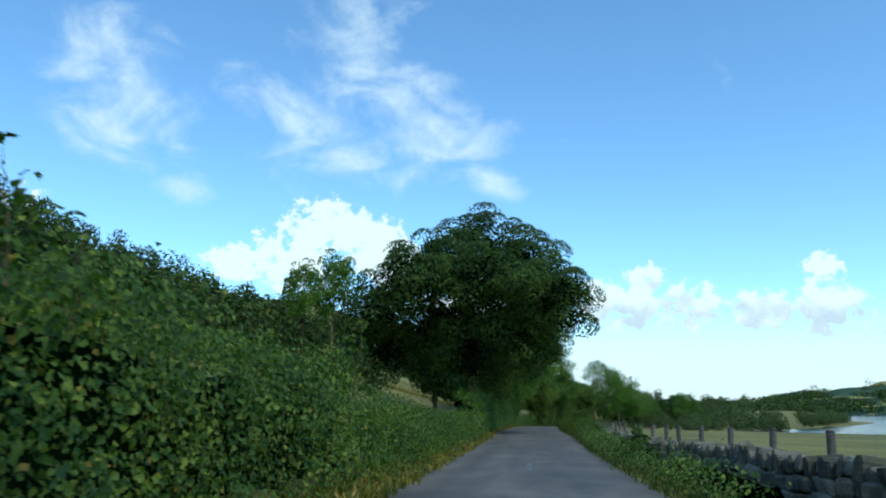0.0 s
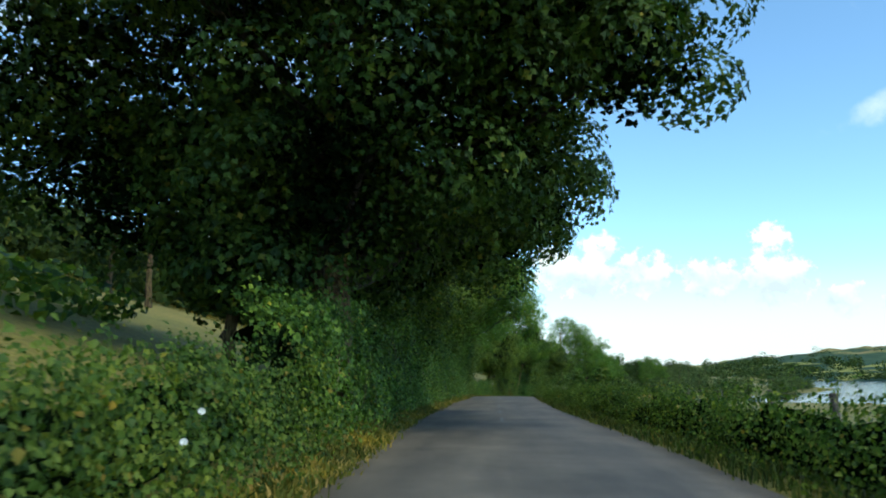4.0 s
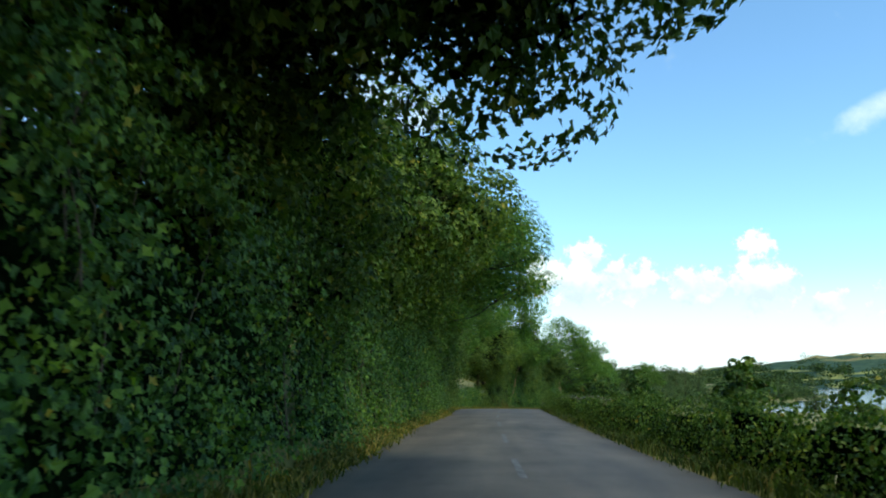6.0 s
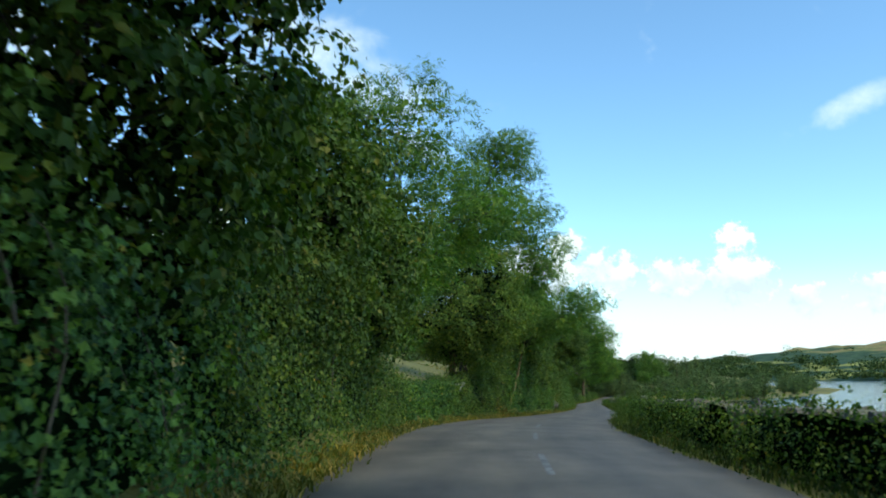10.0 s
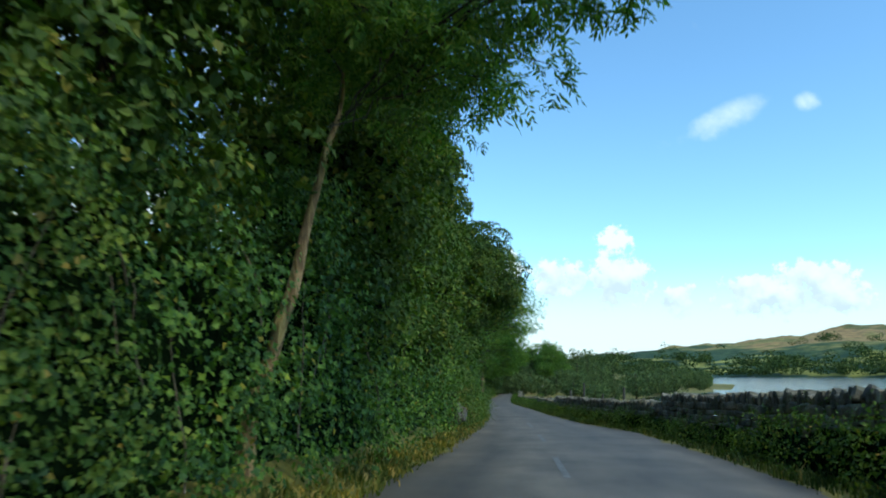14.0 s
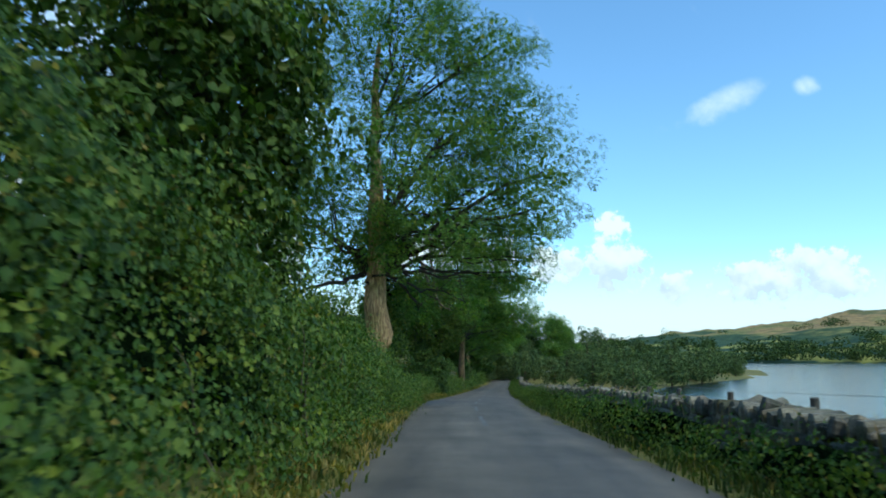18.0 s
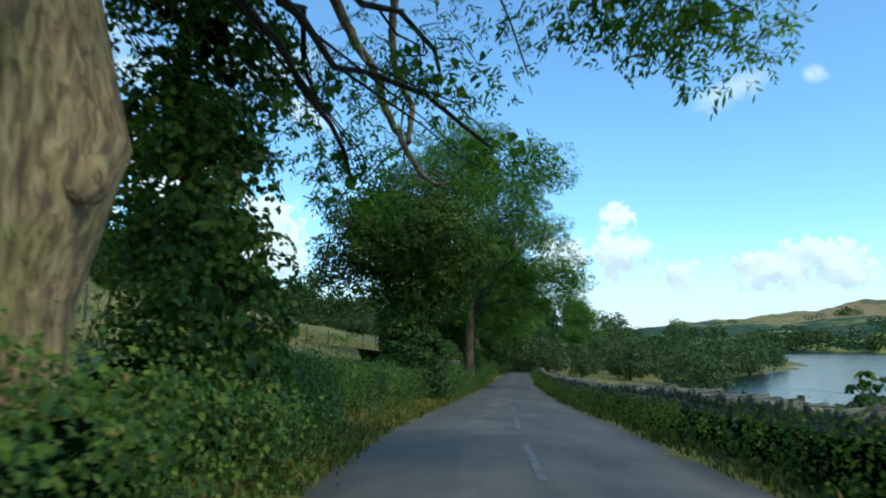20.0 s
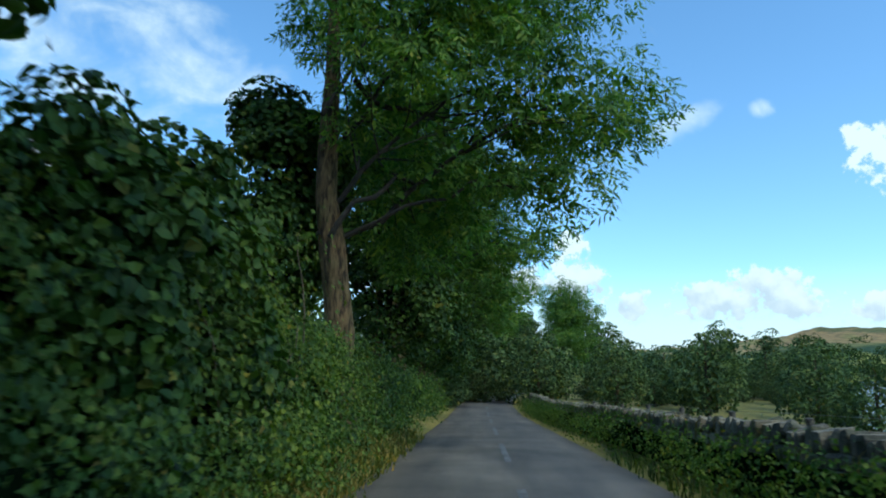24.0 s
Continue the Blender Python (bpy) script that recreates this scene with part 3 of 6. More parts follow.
def leaf_arrays(pos, nrm, size, rnd, wide=0.42, droop=0.25, lobed=False):
    """Folded leaves: kites, ovals (lobed 1) or three-lobed (lobed 2)."""
    n = len(pos)
    nrm = nrm / np.maximum(np.linalg.norm(nrm, axis=1, keepdims=True), 1e-6)
    ref = rnd.normal(size=(n, 3))
    ref[:, 2] -= droop * 3
    along = ref - nrm * np.sum(ref * nrm, 1, keepdims=True)
    along /= np.maximum(np.linalg.norm(along, axis=1, keepdims=True), 1e-6)
    side = np.cross(nrm, along)
    s = size[:, None]
    base = pos - along * s * 0.45
    tip = pos + along * s * 0.58 - nrm * s * 0.14
    l = pos - along * s * 0.10 + side * s * wide + nrm * s * 0.08
    r = pos - along * s * 0.10 - side * s * wide + nrm * s * 0.08
    i = np.arange(n)[:, None]
    if not lobed:
        v = np.stack([base, r, tip, l], 1).reshape(-1, 3)
        f = np.concatenate([i * 4 + np.array([[0, 1, 2]]), i * 4 + np.array([[0, 2, 3]])], 1).reshape(-1, 3)
        return v, f
    k = 0.72
    if lobed == 2:
        l, r = (pos + along * s * 0.06 + side * s * wide * q + nrm * s * 0.06 for q in (1.1, -1.1))
        v = np.stack([base, r, pos + along * s * 0.17 - side * s * wide * 0.4, tip, pos + along * s * 0.17 + side * s * wide * 0.4, l], 1).reshape(-1, 3)
        f = np.concatenate([i * 6 + np.array([q]) for q in ([0, 1, 2], [0, 2, 3], [0, 3, 4], [0, 4, 5])], 1).reshape(-1, 3)
        return v, f
    l2 = pos + along * s * 0.24 + side * s * wide * k - nrm * s * 0.02
    r2 = pos + along * s * 0.24 - side * s * wide * k - nrm * s * 0.02
    v = np.stack([base, r, r2, tip, l2, l], 1).reshape(-1, 3)
    f = np.concatenate([i * 6 + np.array([k]) for k in ([0, 1, 2], [0, 2, 3], [0, 3, 4], [0, 4, 5])], 1).reshape(-1, 3)
    return v, f


def pinnate(pos, nrm, size, rnd, count=5):
    """Feathery compound leaves: narrow leaflets in pairs along a drooping stalk."""
    n = len(pos)
    nrm = nrm / np.maximum(np.linalg.norm(nrm, axis=1, keepdims=True), 1e-6)
    out = nrm * np.array([1, 1, 0.2]) + rnd.normal(size=(n, 3)) * 0.5 + np.array([0, 0, -0.55])
    out /= np.maximum(np.linalg.norm(out, axis=1, keepdims=True), 1e-6)
    side = np.cross(out, nrm)
    side /= np.maximum(np.linalg.norm(side, axis=1, keepdims=True), 1e-6)
    vs = []
    s = size[:, None]
    for j in range(count):
        f = (j // 2 + 0.5) / (count / 2) if j < count - 1 else 1.0
        sg = (1 if j % 2 else -1) if j < count - 1 else 0.0
        b = pos + out * s * (f - 0.4) * 1.5
        d = out * (0.75 if sg else 1.0) + side * sg * 0.9 + rnd.normal(size=(n, 3)) * 0.14 + np.array([0, 0, -0.2])
        ln = s * 0.8 * (1 - 0.25 * abs(f - 0.5))
        w = np.cross(d, nrm)
        w = w / np.maximum(np.linalg.norm(w, axis=1, keepdims=True), 1e-6) * ln * 0.19
        m = b + d * ln * 0.5
        vs.append(np.stack([b, m - w, b + d * ln, m + w], 1))
    v = np.stack(vs, 1).reshape(-1, 3)
    i = np.arange(n * count)[:, None] * 4
    return v, np.concatenate([i + np.array([[0, 1, 2]]), i + np.array([[0, 2, 3]])], 1).reshape(-1, 3)


def tubes(paths, sides=6):
    """Tapered tubes along paths of (point, radius)."""
    vs, fs, base = [], [], 0
    ang = np.linspace(0, 2 * math.pi, sides, endpoint=False)
    ca, sa = np.cos(ang), np.sin(ang)
    for pts, rad in paths:
        pts, rad = np.asarray(pts, float), np.asarray(rad, float)
        d = np.gradient(pts, axis=0)
        d /= np.maximum(np.linalg.norm(d, axis=1, keepdims=True), 1e-9)
        ref = np.where(np.abs(d[:, 2:3]) > 0.9, np.array([[1.0, 0, 0]]), np.array([[0, 0, 1.0]]))
        a = np.cross(d, ref)
        a /= np.linalg.norm(a, axis=1, keepdims=True)
        b = np.cross(d, a)
        ring = pts[:, None] + rad[:, None, None] * (a[:, None] * ca[None, :, None] + b[:, None] * sa[None, :, None])
        n = len(pts)
        vs.append(ring.reshape(-1, 3))
        for i in range(n - 1):
            p0 = base + i * sides
            k = np.arange(sides)
            k2 = (k + 1) % sides
            fs.append(np.stack([p0 + k, p0 + k2, p0 + sides + k2, p0 + sides + k], 1))
        base += n * sides
    return np.concatenate(vs), np.concatenate(fs)


def bend(a, b, n, wob, rnd, sag=0.0):
    s = np.linspace(0, 1, n)[:, None]
    p = a * (1 - s) + b * s
    w = np.cumsum(rnd.normal(size=(n, 3)) * wob / n**0.5, axis=0)
    p += (w - w[-1:] * s) * 1.0
    p[:, 2] += sag * 4 * s[:, 0] * (1 - s[:, 0])
    return p


def make_tree(name, seed, height, trunk_r, lobes, mat, leaf=0.11, clumps=260, per=90, clump_r=0.6, bare=0.25, lean=(0, 0), label="", fork=0.35, inner=1.0, extra=(), shape="kite", stout=0.45, twig=3, flare=0.45, shade_inner=False):
    """A tree at the origin. lobes: crown masses (x, y, z, rx, ry, rz). Parts: trunk, limbs, crown."""
    rnd = np.random.default_rng(seed)
    root = empty(name)
    if shape == "pinnate":
        clumps, per, clump_r = int(clumps * 0.52), int(per * 2.1), clump_r * 1.1
    top = np.array([lean[0], lean[1], height * 0.82])
    tp = bend(np.zeros(3), top, 14, 0.25 * min(1.0, height / 7), rnd)
    tp[0, 2] -= 0.5 * min(1.0, height / 7)
    hs_ = np.linspace(0, 1, 14)
    tr = trunk_r * (1.0 - 0.85 * hs_) + trunk_r * flare * np.exp(-hs_ * 16)
    v, f = tubes([(tp, tr)], 14)
    bump = np.array([noise.noise((p[0] * 2.5, p[1] * 2.5, p[2] * 0.8)) for p in v])
    c = np.repeat(tp, 14, axis=0)
    v = c + (v - c) * (1 + 0.22 * bump)[:, None]
    thing_np("trunk", v, f, BARK if name in ("old_ash_tree", "leaning_tree") else BROWN_BARK, root, True)
    vols = np.array([l[3] * l[4] * l[5] for l in lobes]) ** 0.75
    cents, outs = [], []
    inner_v, inner_f, inner_n = [], [], 0
    for l, w in zip(lobes, vols / vols.sum()):
        c0, r0 = np.array(l[:3]), np.array(l[3:6])
        k = max(5, int(clumps * w))
        d = rnd.normal(size=(k, 3))
        d /= np.linalg.norm(d, axis=1, keepdims=True)
        rad = rnd.uniform(0.35, 1.0, k) ** 0.45 * (1 + 0.16 * rnd.normal(size=k))
        rad = np.minimum(rad, 1.06 if shape == "pinnate" else 0.88) * (1 + 0.24 * rnd.random(k) ** 4)
        p = c0 + d * rad[:, None] * r0
        cents.append(p)
        outs.append(d)
        # main limb to the lobe, twigs from it to the clumps
        zf = np.clip((c0[2] - height * 0.22) / height, fork * 0.6, 0.78)
        i0 = int(np.clip(zf / 0.82 * 13, 2, 11))
        wk = min(1.0, height / 7)
        limb = bend(tp[i0], c0, 9, 0.5 * wk, rnd, 0.35 * wk)
        lr = np.linspace(tr[i0] * stout * min(1.0, max(0.3, (r0[0] * r0[1] * r0[2]) ** (1 / 3) / 1.6)), 0.028 * wk, 9)
        paths = [(limb, lr)]
        for q in p[rnd.permutation(k)[: max(4, k // twig)]]:
            j = rnd.integers(3, 9)
            paths.append((bend(limb[j], q, 5, 0.18 * wk, rnd, 0.1 * wk), np.linspace(max(0.012 * wk, lr[j] * 0.45), 0.006 * wk, 5)))
        v, f = tubes(paths, 6)
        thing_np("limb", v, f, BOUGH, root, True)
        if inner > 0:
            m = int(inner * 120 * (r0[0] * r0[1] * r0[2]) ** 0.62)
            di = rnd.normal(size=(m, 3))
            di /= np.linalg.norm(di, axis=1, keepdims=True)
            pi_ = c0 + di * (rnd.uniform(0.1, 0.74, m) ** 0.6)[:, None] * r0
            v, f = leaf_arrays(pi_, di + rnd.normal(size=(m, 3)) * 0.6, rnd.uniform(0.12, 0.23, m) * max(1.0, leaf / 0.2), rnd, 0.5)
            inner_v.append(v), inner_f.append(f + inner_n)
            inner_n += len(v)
    for a, b, r in extra:
        mid = bend(np.array(a, float), np.array(b, float), 12, 0.45, rnd, -0.25)
        tw = [(mid, np.linspace(r, 0.015, 12))]
        for j in (4, 6, 8, 9, 10):
            tw.append((bend(mid[j], mid[j] + rnd.normal(size=3) * 0.55 + np.array([0, 0, -0.25]), 6, 0.12, rnd), np.linspace(r * 0.35, 0.006, 6)))
        v, f = tubes(tw, 6)
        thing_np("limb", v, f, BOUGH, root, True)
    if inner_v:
        # in the darkest crowns the inner leaves have shade put into their colour
        thing_np("inner_crown", np.concatenate(inner_v), np.concatenate(inner_f), PAINTED_SHADE if shade_inner or mat.name in ("sycamore_leaf", "ivy_leaf") else mat, root)
    cents, outs = np.concatenate(cents), np.concatenate(outs)
    sz = rnd.uniform(0.6, 1.35, len(cents)) * clump_r
    k = (per * sz / clump_r).astype(int)
    idx = np.repeat(np.arange(len(cents)), k)
    o = rnd.normal(size=(len(idx), 3))
    if shape == "pinnate":
        o /= np.linalg.norm(o, axis=1, keepdims=True)
        o *= rnd.uniform(0.3, 1.0, len(idx))[:, None] ** 0.4
        nr = o * 0.8 + outs[idx] * 0.5 + np.array([0, 0, 0.75]) + rnd.normal(size=(len(idx), 3)) * 0.45
    else:
        # leaves roof each clump over, outwards and upwards; its hollow underside stays dark
        o = o * 0.8 + outs[idx] * 0.65 + np.array([0, 0, 0.55])
        o /= np.maximum(np.linalg.norm(o, axis=1, keepdims=True), 1e-6)
        o *= rnd.uniform(0.84, 1.03, len(idx))[:, None]
        nr = o + np.array([0, 0, 0.3]) + rnd.normal(size=(len(idx), 3)) * 0.33
    pos = cents[idx] + o * sz[idx][:, None] * np.array([1.1, 1.1, 0.8])
    ls = leaf * rnd.uniform(0.65, 1.3, len(idx))
    if shape == "pinnate":
        v, f = pinnate(pos, nr, ls, rnd)
    else:
        v, f = leaf_arrays(pos, nr, ls, rnd, 0.42, 0.25, {"kite": 0, "oval": 1, "lobed": 2}[shape])
    thing_np("crown", v, f, mat, root, False)
    tagged(root, label, "tree")
    return root


def put(root, t, u, h=0.0, turn=None):
    p = place(t, u)
    z = float(land(np.array([p.x]), np.array([p.y]))[0])
    dx, dy = float(np.interp(t, LT, DX)), float(np.interp(t, LT, DY))
    a = -math.degrees(math.atan2(dx, dy)) if turn is None else turn
    root.matrix_world = pose(p.x, p.y, z + h, 0, 0, a)
    return root


def hedge(t0, t1, h0, h1, mat, seed, dens=330, leaf=0.085, gap=0.55, depth=1.1, side=-1, label="", name="hedge", lift=0.0, rag=0.35, near=True):
    """A run of hedge along one side. Its face leans back; leaves lie over a near-black hull that paints the shade
    within.
    """
    rnd = np.random.default_rng(seed)
    root = empty(name, place((t0 + t1) / 2, 0))
    inv = root.matrix_world.inverted()
    edge = edge_left if side < 0 else edge_right
    s0, s1 = np.interp(t0, LT, LS), np.interp(t1, LT, LS)
    length = s1 - s0
    hmax = max(h0, h1)

    def surf(a, b, out=0.0, tall=1.0):
        """a: 0..1 along, b: 0..1 up the face and over the top; out: metres outwards."""
        t = np.interp(s0 + a * length, LS, LT)
        hh = h0 + (h1 - h0) * a
        s = s0 + a * length
        wob = np.array([noise.fractal((q * 0.6, w * hmax * 0.75, seed), 0.9, 2.0, 4) for q, w in zip(s, b)])
        ht = hh * (1 + 0.16 * np.array([noise.noise((q * 0.55, 3.1, seed)) for q in s]))
        up = np.minimum(b / 0.78, 1.0)
        back = np.clip((b - 0.78) / 0.22, 0, 1)
        face = edge(t) + side * (gap + 0.32 * up * np.minimum(ht, 2.5) * 0.5 + back * depth - (0.22 + 0.12 * min(hmax, 3)) * wob * (0.4 + up) - out * (1 - back))
        z = ht * tall * up ** 0.85 + out * back + 0.18 * wob * up
        x, y, rz_, dx, dy = line(t)
        return np.stack([x + face * dy, y - face * dx, rz_ + z + lift], 1)

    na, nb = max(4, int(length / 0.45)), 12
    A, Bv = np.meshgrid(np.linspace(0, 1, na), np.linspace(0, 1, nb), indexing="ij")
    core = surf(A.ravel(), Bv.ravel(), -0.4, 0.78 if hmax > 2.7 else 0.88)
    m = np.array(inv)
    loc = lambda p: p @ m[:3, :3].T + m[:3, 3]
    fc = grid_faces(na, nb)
    # hull behind the leaves, coloured near-black in place of real shade
    thing_np("thicket", loc(core), fc if side < 0 else fc[:, ::-1], PAINTED_SHADE, root, True)
    area = length * (max(h0, h1) + depth)
    n = int(area * dens)
    a, b = rnd.uniform(-0.01, 1.01, n), rnd.uniform(0, 1, n)
    keep = rnd.uniform(0, 1, n) < np.clip(0.5 + 1.25 * np.array([noise.noise((q * length * 1.3, w * max(h0, h1) * 1.3, seed + 9)) for q, w in zip(a, b)]), 0.58, 1)
    a, b = a[keep], b[keep]
    # leaves sit in sprigs that stand out from the face by different amounts
    ns = max(6, len(a) // 13)
    out = (rnd.uniform(-0.3, 0.16, ns) + rag * rnd.random(ns) ** 4)
    mid = surf(a[:ns], b[:ns], out)
    k = rnd.integers(0, ns, len(a))
    a, b = a[:ns][k], b[:ns][k]
    n = len(a)
    spread = rnd.normal(size=(n, 3)) * rnd.uniform(0.07, 0.18, ns)[k][:, None] * (0.6 + leaf * 5)
    spread[:, 2] *= 0.8
    pos = mid[k] + spread
    t = np.interp(s0 + a * length, LS, LT)
    dx, dy = np.interp(t, LT, DX), np.interp(t, LT, DY)
    nr = np.stack([dy * -side, -dx * -side, np.full(n, 0.5)], 1) + spread * 5 + rnd.normal(size=(n, 3)) * 0.4
    v, f = leaf_arrays(loc(pos), nr, leaf * rnd.uniform(0.5, 1.4, n), rnd, 0.48, 0.2, ({"ivy_leaf": 2, "sycamore_leaf": 2, "hazel_leaf": 2}.get(mat.name, 0)) if near else 0)
    thing_np("foliage", v, f, mat, root)
    if hmax > 2.0 and near and side < 0:
        # bare stems that show between the leaves
        for _ in range(int(length * 1.3)):
            a0, b0 = rnd.random(), rnd.uniform(0.05, 0.4)
            bs = np.clip(b0 + np.linspace(0, rnd.uniform(0.2, 0.5), 6), 0, 0.76)
            p = surf(np.clip(a0 + np.linspace(0, rnd.normal() * 0.35 / length, 6), 0, 1), bs, rnd.uniform(-0.12, 0.12))
            p[1:-1] = (p[:-2] + p[1:-1] + p[2:]) / 3
            p += np.cumsum(rnd.normal(size=(6, 3)) * 0.014, axis=0)
            thing_np("stem", *tubes([(loc(p), np.linspace(rnd.uniform(0.006, 0.013), 0.003, 6))], 5), STEM, root, True)
    tagged(root, label, "hedge")
    return root


def grass_run(name, t0, t1, ufun, width, n, hgt, mat, seed, label, lift=0.0, broad=1.0):
    """Grass blades on a strip: one object of many blades."""
    rnd = np.random.default_rng(seed)
    t, w = rnd.uniform(t0, t1, n), rnd.random(n)
    u = ufun(t) + w * width + rnd.normal(size=n) * 0.08
    x, y, z, dx, dy = line(t)
    X, Y = x + u * dy, y - u * dx
    Z = land(X, Y) + lift
    h = hgt * rnd.uniform(0.4, 1.3, n) * (0.7 + 0.6 * np.array([noise.noise((q * 3, r * 2, seed)) for q, r in zip(t, u)]))
    a = rnd.uniform(0, 2 * math.pi, n)
    tip = np.stack([X + np.cos(a) * h * 0.5, Y + np.sin(a) * h * 0.5, Z + h * rnd.uniform(0.6, 1.0, n)], 1)
    mid = np.stack([X + np.cos(a) * h * 0.12, Y + np.sin(a) * h * 0.12, Z + h * 0.55], 1)
    b = rnd.uniform(0, 2 * math.pi, n)
    wv = np.stack([np.cos(b), np.sin(b), 0 * b], 1) * (0.006 + 0.012 * rnd.random(n))[:, None] * broad
    base = np.stack([X, Y, Z - 0.02], 1)
    v = np.stack([base - wv, base + wv, mid + wv * 0.8, tip, mid - wv * 0.8], 1).reshape(-1, 3)
    i = np.arange(n)[:, None] * 5
    f = np.concatenate([i + np.array([[0, 1, 2]]), i + np.array([[0, 2, 4]]), i + np.array([[4, 2, 3]])], 1).reshape(-1, 3)
    ob = thing_np(name, v, f, mat)
    tagged(ob, label, "grass", kind="stuff")
    return ob


# hedge on the hill side: (from, to, height, height, leaves, leaf size)
RUNS = [(-5, -2, 2.4, 2.4, HEDGE, 0.085), (-2, 0, 2.2, 1.9, HEDGE, 0.085), (0, 1.3, 1.8, 1.65, HEDGE, 0.085), (1.3, 1.55, 1.75, 1.5, HEDGE, 0.085), (1.55, 1.9, 1.25, 1.15, HEDGE, 0.08), (1.9, 2.15, 1.4, 1.35, HEDGE, 0.08), (2.15, 2.6, 1.2, 1.2, HEDGE, 0.08), (2.6, 4.0, 1.2, 1.0, HEDGE, 0.08), (4.0, 5.2, 0.98, 1.25, HEDGE, 0.085)]
RUNS += [(5.2, 5.35, 1.6, 2.3, IVY, 0.10), (5.35, 5.7, 2.4, 2.3, IVY, 0.10), (5.7, 6.4, 2.1, 3.2, IVY, 0.10), (6.4, 7.4, 3.6, 4.2, IVY, 0.10), (7.4, 8.5, 4.0, 2.6, IVY, 0.10), (8.5, 9.6, 2.9, 3.0, IVY, 0.1), (9.6, 10.8, 2.9, 2.7, IVY, 0.09), (10.8, 11.9, 2.8, 3.2, HEDGE, 0.085), (11.9, 12.5, 2.5, 1.5, HEDGE, 0.085)]
RUNS += [(12.5, 13.5, 1.35, 1.45, IVY, 0.10), (13.5, 14.5, 1.8, 2.6, HEDGE, 0.09), (14.5, 15.4, 3.2, 4.6, IVY, 0.095), (15.4, 16.3, 4.8, 3.8, IVY, 0.095), (16.3, 17.2, 3.6, 3.4, HEDGE, 0.09), (17.2, 18.1, 3.4, 3.2, IVY, 0.095), (18.1, 18.9, 2.8, 2.2, HEDGE, 0.09)]
RUNS += [(18.9, 20.0, 2.2, 1.7, HEDGE, 0.085), (20.0, 20.35, 1.5, 1.2, HEDGE, 0.08), (20.35, 20.55, 0.9, 0.9, HEDGE, 0.08), (20.55, 21.2, 1.4, 1.3, HEDGE, 0.08), (21.2, 22.3, 1.2, 1.1, HEDGE, 0.08), (23.5, 24.2, 0.85, 1.4, HEDGE, 0.085), (24.2, 24.68, 2.4, 2.85, HAZEL, 0.085), (24.68, 25.6, 2.1, 1.7, HEDGE, 0.085), (25.6, 28, 1.6, 1.6, HEDGE, 0.1), (28, 34, 2.0, 2.4, FAR_LEAF, 0.16)]
LBL = {"hedge_leaf": "dense mixed roadside hedge of hawthorn and bramble", "ivy_leaf": "tall ivy-covered roadside hedge with broad glossy leaves", "sycamore_leaf": "dark sycamore bush growing over the roadside bank", "hazel_leaf": "leafy sycamore and hazel bush growing over the roadside bank", "far_leaf": "dark far hedge beneath roadside trees"}
for i, (a, b, h0, h1, m, lf) in enumerate(RUNS):
    far_ = b > 27
    fine = m is HEDGE and not far_
    hedge(a, b, h0, h1, m, 100 + i, (1150 if fine else 680) * (0.085 / lf) ** 1.6 * (0.4 if far_ or a < -1 else 1.0), lf * (0.62 if fine else 0.78), gap=0.75 if 20.5 < a < 22 else 0.55, label=LBL[m.name], near=not far_)
hedge(22.28, 22.82, 1.9, 2.3, SYCAMORE, 140, 640, 0.075, gap=0.2, label=LBL["sycamore_leaf"])

